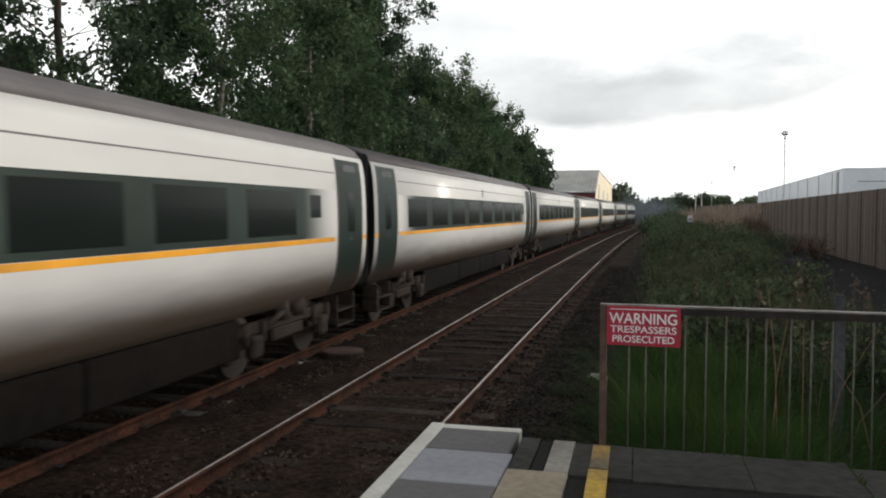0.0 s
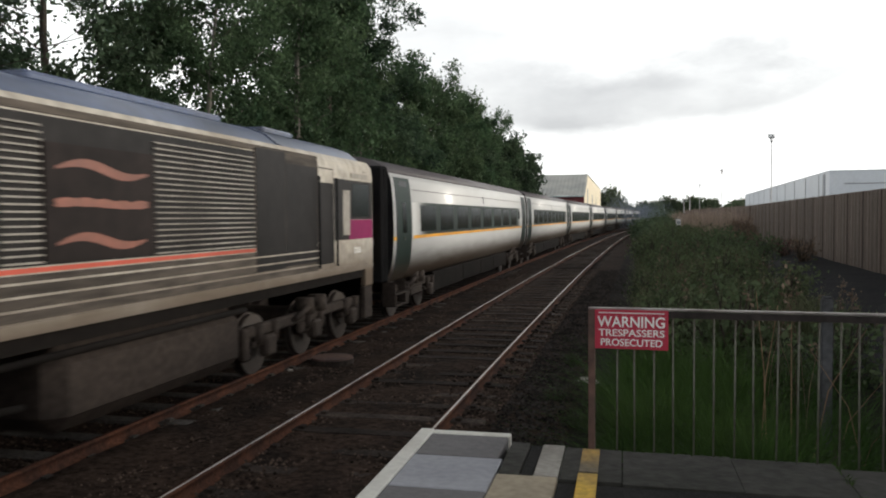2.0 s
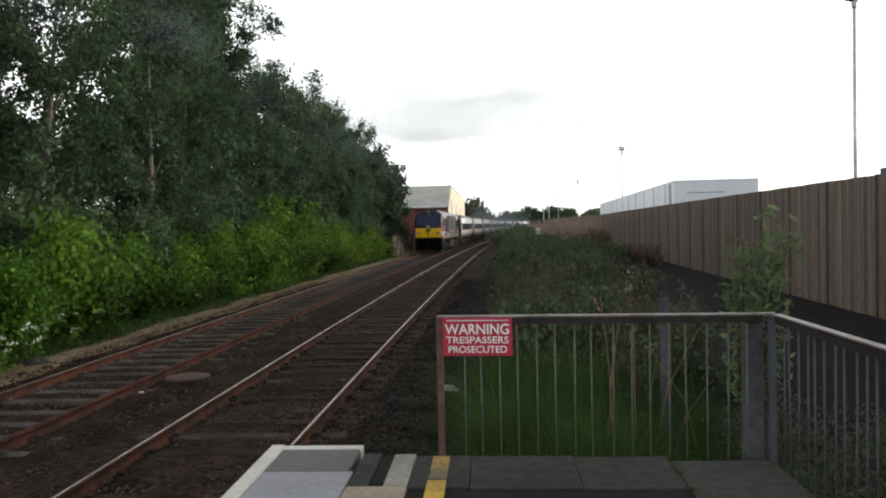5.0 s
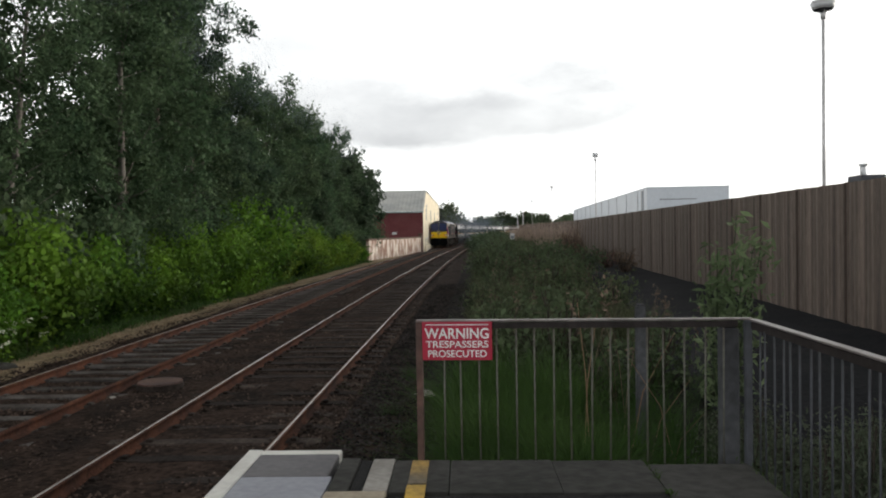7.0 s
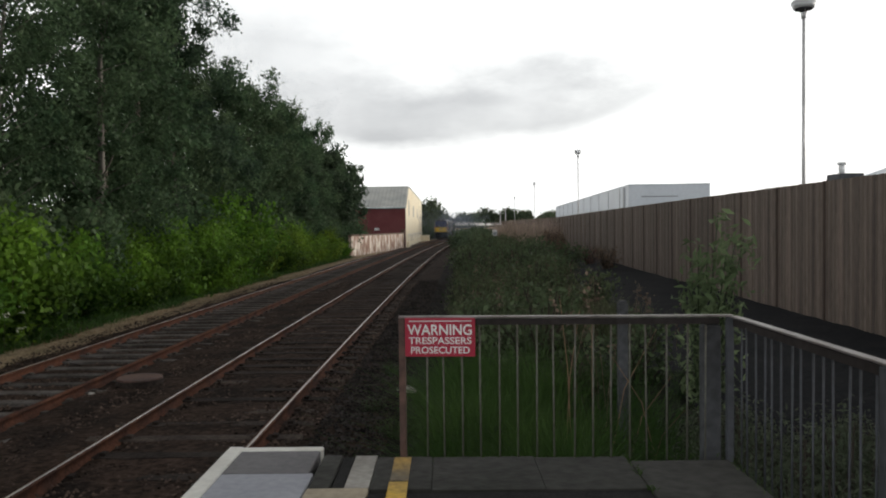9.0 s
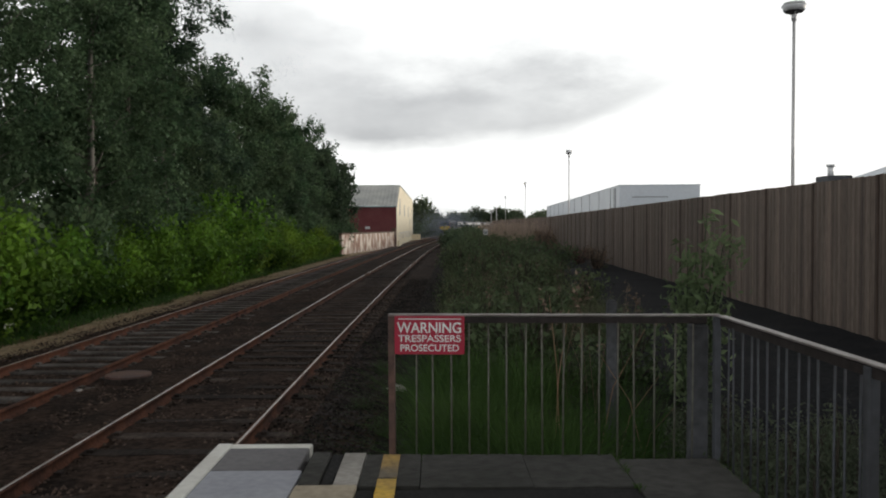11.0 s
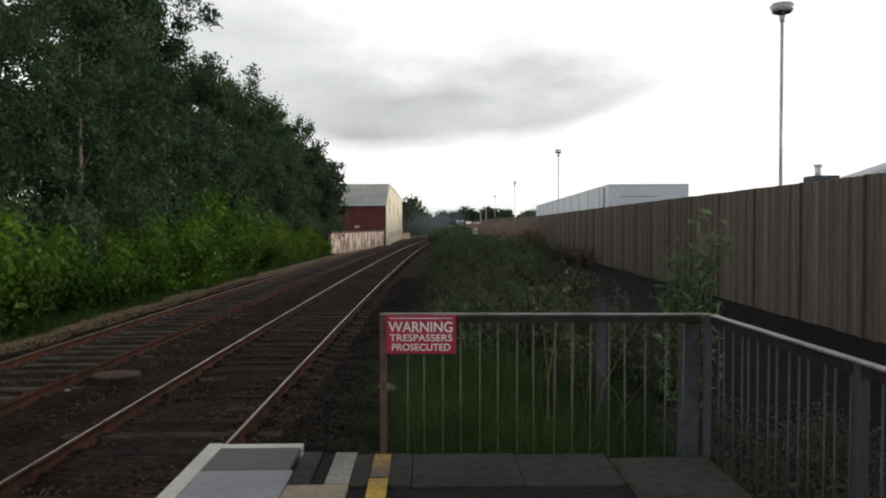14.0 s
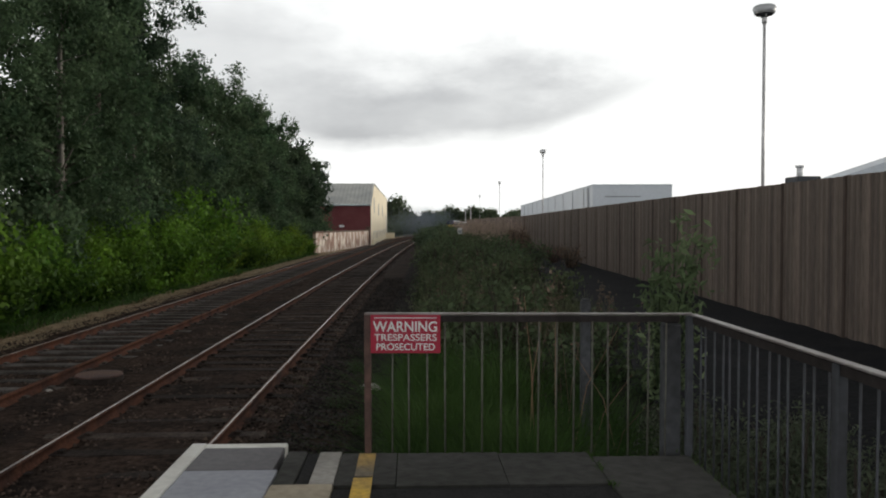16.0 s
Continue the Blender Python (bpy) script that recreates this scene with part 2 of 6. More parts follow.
M = dict(
    ballast=mat("ballast", (0.046, 0.031, 0.024), 0.95, var=0.6, scale=5, bump=1.0, bscale=22, col2=(0.020, 0.0150, 0.0128), spec=0.05),
    stone=mat("ballast_stone", (0.076, 0.054, 0.043), 0.95, var=0.3, scale=8, island=0.85, col2=(0.030, 0.022, 0.018), spec=0.08),
    shoulder=mat("shoulder_ballast", (0.024, 0.020, 0.019), 0.95, var=0.6, scale=5, bump=1.0, bscale=22, col2=(0.012, 0.0105, 0.010), spec=0.05),
    shoulderstone=mat("shoulder_stone", (0.036, 0.031, 0.029), 0.95, var=0.3, scale=8, island=0.85, col2=(0.016, 0.014, 0.013), spec=0.08),
    soil=mat("dark_soil", (0.0125, 0.0130, 0.0155), 0.95, var=0.4, scale=4, bump=0.8, col2=(0.018, 0.018, 0.020), spec=0.1),
    weedsoil=mat("weedy_soil", (0.020, 0.024, 0.014), 0.95, var=0.5, scale=5, bump=0.8, col2=(0.014, 0.013, 0.011), spec=0.1),
    verge=mat("verge_ground", (0.040, 0.048, 0.020), 0.95, var=0.4, scale=5, bump=0.7, col2=(0.060, 0.050, 0.030)),
    dry=mat("dry_grass_path", (0.27, 0.195, 0.115), 0.95, var=0.45, scale=6, bump=0.8, col2=(0.15, 0.12, 0.06)),
    railrust=mat("rail_rust", (0.105, 0.042, 0.024), 0.9, var=0.35, scale=10, bump=0.3, col2=(0.050, 0.023, 0.016), spec=0.2),
    railhead=mat("rail_head", (0.62, 0.58, 0.55), 0.34, metal=1.0, var=0.1, scale=12),
    # near track's right rail: weaker sky reflection put into a darker head colour
    railhead3=mat("rail_head_dulled", (0.42, 0.38, 0.35), 0.38, metal=1.0, var=0.2, scale=12, col2=(0.28, 0.23, 0.20)),
    sleeper=mat("sleeper_concrete", (0.115, 0.105, 0.098), 0.9, var=0.35, scale=7, bump=0.4, rnd=0.3, col2=(0.050, 0.042, 0.037), spec=0.15),
    sleeper2=mat("sleeper_stained", (0.062, 0.049, 0.042), 0.9, var=0.45, scale=7, bump=0.5, rnd=0.5, col2=(0.028, 0.021, 0.018), spec=0.12),
    concrete=mat("concrete", (0.046, 0.045, 0.041), 0.9, var=0.3, scale=5, bump=0.4, col2=(0.030, 0.031, 0.026), spec=0.25, rnd=0.1),
    slabgrey=mat("dark_grey_slab", (0.155, 0.150, 0.155), 0.8, var=0.14, scale=8, bump=0.25, col2=(0.125, 0.12, 0.125)),
    slabblue=mat("pale_grey_slab", (0.35, 0.36, 0.40), 0.7, var=0.1, scale=8, bump=0.2, col2=(0.29, 0.30, 0.34)),
    beige=mat("beige_paving", (0.40, 0.34, 0.25), 0.85, var=0.15, scale=8, bump=0.3, col2=(0.30, 0.255, 0.19)),
    pale=mat("pale_concrete", (0.36, 0.34, 0.31), 0.85, var=0.2, scale=8, bump=0.3, col2=(0.25, 0.235, 0.21)),
    whitepaint=mat("white_edge_paint", (0.74, 0.73, 0.68), 0.65, var=0.08, scale=9, bump=0.15, col2=(0.62, 0.60, 0.55)),
    yellowpaint=mat("yellow_line_paint", (0.60, 0.38, 0.045), 0.75, var=0.25, scale=12, bump=0.2, col2=(0.42, 0.27, 0.06), spots=0.2),
    wornyellow=mat("worn_yellow_paint", (0.40, 0.25, 0.06), 0.8, var=0.3, scale=12, bump=0.2, col2=(0.15, 0.12, 0.08), spots=0.3),
    asphalt=mat("asphalt", (0.020, 0.0195, 0.0195), 0.95, var=0.4, scale=20, bump=0.6, col2=(0.015, 0.0145, 0.0145), spec=0.2),
    galv=mat("galvanised_steel", (0.066, 0.071, 0.083), 0.7, metal=0.1, var=0.2, scale=9, col2=(0.045, 0.047, 0.053)),
    postgrey=mat("weathered_post_concrete", (0.082, 0.085, 0.092), 0.85, var=0.3, scale=6, bump=0.3, col2=(0.048, 0.048, 0.050), spec=0.2),
    barpaint=mat("thin_bar_paint", (0.125, 0.125, 0.105), 0.7, metal=0.1, var=0.25, scale=9, col2=(0.085, 0.075, 0.060)),
    underpaint=mat("grimy_rail_paint", (0.034, 0.028, 0.027), 0.8, var=0.3, scale=9, col2=(0.020, 0.016, 0.015), spec=0.2),
    railtop=mat("weathered_handrail", (0.30, 0.28, 0.27), 0.5, metal=0.35, var=0.2, scale=9, col2=(0.15, 0.12, 0.11)),
    rusty=mat("rusty_brown_paint", (0.115, 0.062, 0.048), 0.75, var=0.3, scale=9, bump=0.2, col2=(0.06, 0.035, 0.03)),
    red=mat("sign_red", (0.38, 0.010, 0.040), 0.45, var=0.06, scale=5, col2=(0.32, 0.009, 0.034)),
    white=mat("sign_white", (0.80, 0.80, 0.79), 0.5, var=0.04),
    wood=mat("fence_boards", (0.196, 0.152, 0.125), 0.85, var=0.3, scale=3, bump=0.4, stretch=(6, 6, 0.5), col2=(0.140, 0.108, 0.090), island=0.30, rnd=0.12),
    woodpost=mat("fence_post_wood", (0.085, 0.058, 0.045), 0.85, var=0.3, scale=3, bump=0.4, stretch=(4, 4, 0.5)),
    bark=mat("dark_bark", (0.050, 0.040, 0.030), 0.95, var=0.4, scale=5, bump=0.8, stretch=(1, 1, 0.3)),
    birch=mat("birch_bark", (0.15, 0.138, 0.120), 0.85, var=0.25, scale=6, bump=0.4, stretch=(1, 1, 2.2), col2=(0.06, 0.05, 0.045), spots=-0.5),
    # patchy dark and light tones also paint shaded gaps between leaf clumps
    leaf=leaf_mat("tree_leaves", (0.036, 0.068, 0.035), (0.096, 0.150, 0.078), 0.45),
    leafdark=leaf_mat("dark_leaves", (0.028, 0.051, 0.031), (0.072, 0.112, 0.064), 0.42),
    leafbright=leaf_mat("bush_leaves", (0.130, 0.245, 0.030), (0.024, 0.054, 0.012), 0.40),
    leafpale=leaf_mat("sapling_leaves", (0.13, 0.175, 0.085), (0.22, 0.26, 0.145), 0.42),
    # distance haze put into the colour: paler than the nearer tree leaves
    leaffar=leaf_mat("hazed_distant_leaves", (0.064, 0.096, 0.056), (0.108, 0.148, 0.086), 0.45),
    scrubleaf=leaf_mat("scrub_leaves", (0.074, 0.104, 0.052), (0.120, 0.150, 0.082), 0.40),
    # smoke haze before the far fence put into a paler brown
    brush=leaf_mat("dead_brush", (0.40, 0.32, 0.265), (0.27, 0.23, 0.17), 0.35),
    rustleaf=leaf_mat("withered_weeds", (0.135, 0.088, 0.066), (0.200, 0.140, 0.105), 0.3),
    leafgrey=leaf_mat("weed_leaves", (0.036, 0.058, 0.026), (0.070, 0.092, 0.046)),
    willow=leaf_mat("willowherb_leaves", (0.074, 0.096, 0.060), (0.125, 0.145, 0.098), 0.4),
    # lightened as well, for the haze hanging over this strip
    roughgrass=leaf_mat("rough_grass", (0.165, 0.165, 0.105), (0.085, 0.105, 0.052), 0.4),
    grass=leaf_mat("grass_blades", (0.034, 0.078, 0.018), (0.074, 0.130, 0.036), 0.40),
    dryleaf=leaf_mat("dry_stalks", (0.26, 0.19, 0.11), (0.16, 0.11, 0.07), 0.2),
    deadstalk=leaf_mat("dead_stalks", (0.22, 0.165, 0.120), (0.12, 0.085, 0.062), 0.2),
    flower=leaf_mat("white_umbels", (0.75, 0.76, 0.66), (0.62, 0.66, 0.52), 0.3),
    brickred=mat("dark_red_cladding", (0.165, 0.047, 0.050), 0.85, var=0.15, scale=3, bump=0.2, col2=(0.145, 0.034, 0.037)),
    cream=mat("cream_render", (0.80, 0.72, 0.55), 0.85, var=0.08, scale=2, col2=(0.74, 0.65, 0.48)),
    roofsheet=mat("grey_roof_sheet", (0.50, 0.50, 0.47), 0.6, var=0.12, scale=2, col2=(0.38, 0.385, 0.375)),
    eave=mat("pale_blue_eave", (0.40, 0.50, 0.52), 0.6, var=0.1, scale=2),
    oldwall=mat("patchy_old_wall", (0.26, 0.155, 0.115), 0.9, var=0.35, scale=5.0, bump=0.4, col2=(0.70, 0.64, 0.57), spots=0.1, stretch=(1, 1, 0.7)),
    walldark=mat("wall_coping_stone", (0.12, 0.075, 0.055), 0.9, var=0.3, scale=4),
    cladding=mat("pale_metal_cladding", (0.62, 0.66, 0.71), 0.45, var=0.05, scale=1, col2=(0.57, 0.61, 0.66)),
    claddark=mat("grey_metal_trim", (0.25, 0.27, 0.30), 0.5, var=0.05, scale=1),
    coachwhite=mat("silver_white_coach_paint", (0.56, 0.56, 0.555), 0.5, var=0.04, scale=1.2, col2=(0.51, 0.51, 0.50), coat=0.08, stretch=(1, 0.3, 1)),
    coachroof=mat("grey_coach_roof", (0.115, 0.105, 0.11), 0.6, var=0.12, scale=2, col2=(0.09, 0.08, 0.085)),
    coachgreen=mat("dark_green_band", (0.025, 0.039, 0.034), 0.5, var=0.06, scale=2, spec=0.12),
    doorgreen=mat("dark_green_door", (0.012, 0.024, 0.020), 0.45, var=0.1, scale=2, spec=0.1),
    orange=mat("orange_stripe", (0.80, 0.36, 0.010), 0.4, var=0.05, scale=3),
    winglass=mat("tinted_window_glass", (0.010, 0.014, 0.013), 0.2, var=0.02, scale=1, spec=0.08),
    rubber=mat("black_gangway_rubber", (0.009, 0.009, 0.010), 0.9, var=0.2, scale=4, bump=0.2, spec=0.2),
    bogie=mat("grimy_bogie_iron", (0.046, 0.035, 0.029), 0.8, var=0.4, scale=5, bump=0.3, col2=(0.028, 0.021, 0.018), spec=0.2),
    blackbeam=mat("sooty_black_iron", (0.0055, 0.0055, 0.006), 0.95, var=0.3, scale=4, bump=0.2, spec=0.04),
    underframe=mat("grimy_underframe", (0.0135, 0.0108, 0.0095), 0.9, var=0.25, scale=2.5, col2=(0.009, 0.0075, 0.0066), spec=0.1),
    wheel=mat("wheel_steel", (0.075, 0.060, 0.052), 0.6, metal=0.3, var=0.2, scale=6),
    lococream=mat("loco_cream_paint", (0.43, 0.40, 0.35), 0.55, var=0.25, scale=2, col2=(0.29, 0.25, 0.20), spec=0.25),
    locodark=mat("loco_dark_panel", (0.0155, 0.0138, 0.0138), 0.5, var=0.3, scale=2, col2=(0.010, 0.009, 0.0088), spec=0.12),
    locogrille=mat("loco_mesh_grille", (0.020, 0.016, 0.014), 0.8, var=0.3, scale=20, bump=0.4),
    louvre=mat("loco_louvre_slat", (0.26, 0.24, 0.21), 0.6, var=0.25, scale=3, col2=(0.14, 0.125, 0.105)),
    locogrime=mat("loco_sooty_side", (0.085, 0.070, 0.058), 0.7, var=0.4, scale=2, col2=(0.040, 0.033, 0.028), spec=0.2, stretch=(1, 0.35, 2.5)),
    emblembrown=mat("emblem_panel_brown", (0.017, 0.0115, 0.0105), 0.6, var=0.3, scale=2, spec=0.12),
    maroon=mat("loco_magenta_paint", (0.22, 0.006, 0.080), 0.5, var=0.10, scale=2, spec=0.15),
    navy=mat("loco_navy_paint", (0.014, 0.016, 0.026), 0.45, var=0.08, scale=2, spec=0.3),
    locoroof=mat("loco_blue_grey_roof", (0.062, 0.088, 0.165), 0.34, var=0.2, scale=2, col2=(0.045, 0.055, 0.088)),
    yellow=mat("loco_warning_yellow", (0.78, 0.52, 0.012), 0.5, var=0.06, scale=2, col2=(0.70, 0.43, 0.010), spec=0.2),
    swoosh=mat("faded_orange_swoosh", (0.20, 0.062, 0.036), 0.5, var=0.15, scale=3),
    redstripe=mat("loco_red_stripe", (0.60, 0.085, 0.045), 0.4, var=0.06, scale=2),
    windscreen=mat("blue_tinted_windscreen", (0.013, 0.021, 0.082), 0.12, var=0.05, scale=1, spec=0.28),
    chrome=mat("chrome_rim", (0.75, 0.75, 0.76), 0.2, metal=1.0, var=0.03),
    hosered=mat("rusty_hose", (0.16, 0.05, 0.03), 0.7, var=0.2, scale=8),
    lampwhite=mat("lamp_head_white", (0.84, 0.85, 0.87), 0.45, var=0.05),
    # sky glare on the grey poles put into the colour, almost white
    pole=mat("lamp_pole_paled", (0.68, 0.67, 0.68), 0.5, metal=0.2, var=0.08, scale=2),
    brick=mat("house_brick", (0.16, 0.075, 0.055), 0.9, var=0.25, scale=6, bump=0.3),
)


def dirt_shade_below(m, z_top, z_low, col, rag=0.55):
    """Road dirt plus painted-in shade on the lower panels, with a ragged upper edge."""
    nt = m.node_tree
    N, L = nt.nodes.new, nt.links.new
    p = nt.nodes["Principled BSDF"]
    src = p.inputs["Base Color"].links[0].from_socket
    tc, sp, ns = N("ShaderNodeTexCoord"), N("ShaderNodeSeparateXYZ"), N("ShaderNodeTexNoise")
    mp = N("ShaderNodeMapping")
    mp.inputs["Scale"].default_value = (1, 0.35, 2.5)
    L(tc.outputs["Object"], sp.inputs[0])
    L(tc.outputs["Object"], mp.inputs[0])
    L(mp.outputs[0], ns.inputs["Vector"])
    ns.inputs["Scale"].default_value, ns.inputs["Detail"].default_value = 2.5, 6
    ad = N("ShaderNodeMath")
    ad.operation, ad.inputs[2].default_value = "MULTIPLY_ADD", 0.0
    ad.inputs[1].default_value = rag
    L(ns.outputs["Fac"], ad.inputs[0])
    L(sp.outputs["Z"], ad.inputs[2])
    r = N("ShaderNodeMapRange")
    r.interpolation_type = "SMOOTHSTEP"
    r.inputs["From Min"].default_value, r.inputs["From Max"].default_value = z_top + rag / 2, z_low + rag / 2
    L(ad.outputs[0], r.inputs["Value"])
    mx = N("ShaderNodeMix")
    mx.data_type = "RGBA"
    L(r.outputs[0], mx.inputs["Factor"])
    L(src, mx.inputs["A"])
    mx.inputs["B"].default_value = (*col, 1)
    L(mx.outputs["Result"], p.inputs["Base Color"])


# coach sides curve inward below: that shade is painted in with the dirt
dirt_shade_below(M["coachwhite"], 1.80, 1.10, (0.060, 0.043, 0.031), 0.16)
dirt_shade_below(M["doorgreen"], 1.55, 0.95, (0.040, 0.031, 0.024), 0.2)
# the locomotive's lower side carries dirt alone
dirt_shade_below(M["lococream"], 1.95, 1.22, (0.12, 0.088, 0.062), 0.4)


def fade_ends(m, near, far, col):
    """Paint that fades into the body colour towards both ends of a coach."""
    nt = m.node_tree
    N, L = nt.nodes.new, nt.links.new
    p = nt.nodes["Principled BSDF"]
    src = p.inputs["Base Color"].links[0].from_socket
    tc, sp, ab, r, mx = N("ShaderNodeTexCoord"), N("ShaderNodeSeparateXYZ"), N("ShaderNodeMath"), N("ShaderNodeMapRange"), N("ShaderNodeMix")
    L(tc.outputs["Object"], sp.inputs[0])
    ab.operation = "ABSOLUTE"
    L(sp.outputs["Y"], ab.inputs[0])
    r.interpolation_type = "SMOOTHSTEP"
    r.inputs["From Min"].default_value, r.inputs["From Max"].default_value = near, far
    L(ab.outputs[0], r.inputs["Value"])
    mx.data_type = "RGBA"
    L(r.outputs[0], mx.inputs["Factor"])
    L(src, mx.inputs["A"])
    mx.inputs["B"].default_value = (*col, 1)
    L(mx.outputs["Result"], p.inputs["Base Color"])


fade_ends(M["coachgreen"], 7.7, 9.1, (0.53, 0.53, 0.525))


def emit_mat(name, col, strength):
    m = bpy.data.materials.new(name)
    m.use_nodes = True
    p = m.node_tree.nodes["Principled BSDF"]
    p.inputs["Base Color"].default_value = (*col, 1)
    p.inputs["Emission Color"].default_value, p.inputs["Emission Strength"].default_value = (*col, 1), strength
    return m


M["taillight"] = emit_mat("lit_red_tail_lamp", (0.85, 0.03, 0.03), 0.3)


M["smoke"] = mat("exhaust_haze", (0.25, 0.285, 0.35), 1.0, var=0.1, spec=0.0)

# ---------------------------------------------------------------- mesh helpers
def mesh_ob(name, bm, material, parent=None, label="", smooth=False, kind=""):
    me = bpy.data.meshes.new(name)
    bm.to_mesh(me)
    bm.free()
    for m in (material if isinstance(material, (list, tuple)) else [material]):
        me.materials.append(m)
    if smooth:
        me.shade_smooth()
    ob = new(name, me)
    if parent:
        ob.parent = parent
    return tagged(ob, label=label, kind=kind)


def part(name, bm, material, parent, label="", smooth=False, kind=""):
    return mesh_ob(name, bm, material, parent, label, smooth, kind)


def pieces(name, bm, material, parent, label=""):
    """Each connected piece of the bmesh becomes a part of its own; returns them."""
    bm.verts.ensure_lookup_table()
    seen, out = set(), []
    for v in bm.verts:
        if v in seen:
            continue
        stack, isl = [v], []
        seen.add(v)
        while stack:
            a = stack.pop()
            isl.append(a)
            for e in a.link_edges:
                o = e.other_vert(a)
                if o not in seen:
                    seen.add(o)
                    stack.append(o)
        b2 = bmesh.new()
        mp = {a: b2.verts.new(a.co) for a in isl}
        done = set()
        for a in isl:
            for f in a.link_faces:
                if f not in done:
                    done.add(f)
                    nf = b2.faces.new([mp[q] for q in f.verts])
                    nf.material_index, nf.smooth = f.material_index, f.smooth
        out.append(part(name, b2, material, parent, label))
    bm.free()
    return out


def share(name, me, parent, m):
    ob = new(name, me)
    ob.parent = parent
    ob.matrix_basis = m
    return ob


def empty(name, m=None):
    ob = new(name)
    if m is not None:
        ob.matrix_basis = m
    return ob


def box(bm, x0, y0, z0, x1, y1, z1, bevel=0.0, mi=0):
    vs = [bm.verts.new(c) for c in ((x0, y0, z0), (x1, y0, z0), (x1, y1, z0), (x0, y1, z0), (x0, y0, z1), (x1, y0, z1), (x1, y1, z1), (x0, y1, z1))]
    fs = [bm.faces.new([vs[i] for i in q]) for q in ((3, 2, 1, 0), (4, 5, 6, 7), (0, 1, 5, 4), (1, 2, 6, 5), (2, 3, 7, 6), (3, 0, 4, 7))]
    for f in fs:
        f.material_index = mi
    if bevel:
        es = list({e for f in fs for e in f.edges})
        bmesh.ops.bevel(bm, geom=es, offset=bevel, segments=1, affect="EDGES")
    return bm


def B(*a, **k):
    return box(bmesh.new(), *a, **k)


def cyl(bm, p0, p1, r0, r1=None, n=12, caps=True, mi=0):
    p0, p1 = Vector(p0), Vector(p1)
    r1 = r0 if r1 is None else r1
    d = (p1 - p0).normalized()
    a = d.orthogonal().normalized()
    b = d.cross(a)
    rings = []
    for p, r in ((p0, r0), (p1, r1)):
        rings.append([bm.verts.new(p + (a * math.cos(2 * math.pi * i / n) + b * math.sin(2 * math.pi * i / n)) * r) for i in range(n)])
    for i in range(n):
        f = bm.faces.new((rings[0][i], rings[0][(i + 1) % n], rings[1][(i + 1) % n], rings[1][i]))
        f.material_index, f.smooth = mi, True
    if caps:
        bm.faces.new(rings[0][::-1]).material_index = mi
        bm.faces.new(rings[1]).material_index = mi
    return bm


def prism(bm, section, y0, y1, mi=0, caps=True, close=True):
    """Sweep an (x, z) outline along y."""
    a = [bm.verts.new((x, y0, z)) for x, z in section]
    b = [bm.verts.new((x, y1, z)) for x, z in section]
    n = len(section)
    for i in range(n if close else n - 1):
        f = bm.faces.new((a[i], a[(i + 1) % n], b[(i + 1) % n], b[i]))
        f.material_index = mi
    if caps and close:
        bm.faces.new(a[::-1]).material_index = mi
        bm.faces.new(b).material_index = mi
    return bm


def from_arrays(name, verts, faces, material, parent=None, label="", kind=""):
    me = bpy.data.meshes.new(name)
    verts = np.asarray(verts, dtype=np.float32)
    faces = np.asarray(faces, dtype=np.int32)
    nf, k = faces.shape
    me.vertices.add(len(verts))
    me.vertices.foreach_set("co", verts.ravel())
    me.loops.add(nf * k)
    me.loops.foreach_set("vertex_index", faces.ravel())
    me.polygons.add(nf)
    me.polygons.foreach_set("loop_start", np.arange(nf, dtype=np.int32) * k)
    me.update(calc_edges=True)
    me.materials.append(material)
    ob = new(name, me)
    if parent:
        ob.parent = parent
    return tagged(ob, label=label, kind=kind)


def leaf_arrays(c, size, rng, aspect=0.55, droop=0.35):
    """A bent rhombus of about that size at each centre."""
    n = len(c)
    u = rng.normal(size=(n, 3))
    u[:, 2] -= droop
    u /= np.linalg.norm(u, axis=1, keepdims=True)
    w = np.cross(u, rng.normal(size=(n, 3)))
    w /= np.linalg.norm(w, axis=1, keepdims=True) + 1e-9
    nrm = np.cross(u, w)
    s = (size * rng.uniform(0.65, 1.35, n))[:, None]
    v = np.empty((n, 4, 3))
    v[:, 0] = c - u * s * 0.5
    v[:, 1] = c + w * s * aspect * 0.5 + nrm * s * 0.12
    v[:, 2] = c + u * s * 0.5
    v[:, 3] = c - w * s * aspect * 0.5 + nrm * s * 0.12
    return v.reshape(-1, 3), np.arange(n * 4).reshape(n, 4)


def blade_arrays(base, height, width, rng, lean=0.35):
    """Thin upright blades: one bent quad strip each (two quads)."""
    n = len(base)
    a = rng.uniform(0, 2 * math.pi, n)
    h = height * rng.uniform(0.5, 1.2, n)
    side = np.stack([np.cos(a), np.sin(a), np.zeros(n)], 1) * width / 2
    tip = np.stack([rng.normal(size=n) * lean * h, rng.normal(size=n) * lean * h, h], 1)
    mid = tip * np.array([0.35, 0.35, 0.55])
    v = np.empty((n, 6, 3))
    v[:, 0], v[:, 1] = base - side, base + side
    v[:, 2], v[:, 3] = base + mid + side * 0.8, base + mid - side * 0.8
    v[:, 4], v[:, 5] = base + tip + side * 0.2, base + tip - side * 0.2
    k = np.arange(n)[:, None] * 6
    f = np.concatenate([k + np.array([0, 1, 2, 3]), k + np.array([3, 2, 4, 5])])
    return v.reshape(-1, 3), f


def curve(y):
    """Sideways bend of the line at distance y along it."""
    return 0.005 * y + (2.1e-4 * y * y if y > 0 else 0) + (3.5e-4 * (y - 170) ** 2 if y > 170 else 0)


NEAR_X, FAR_X, GAUGE = -3.10, -6.60, 1.75
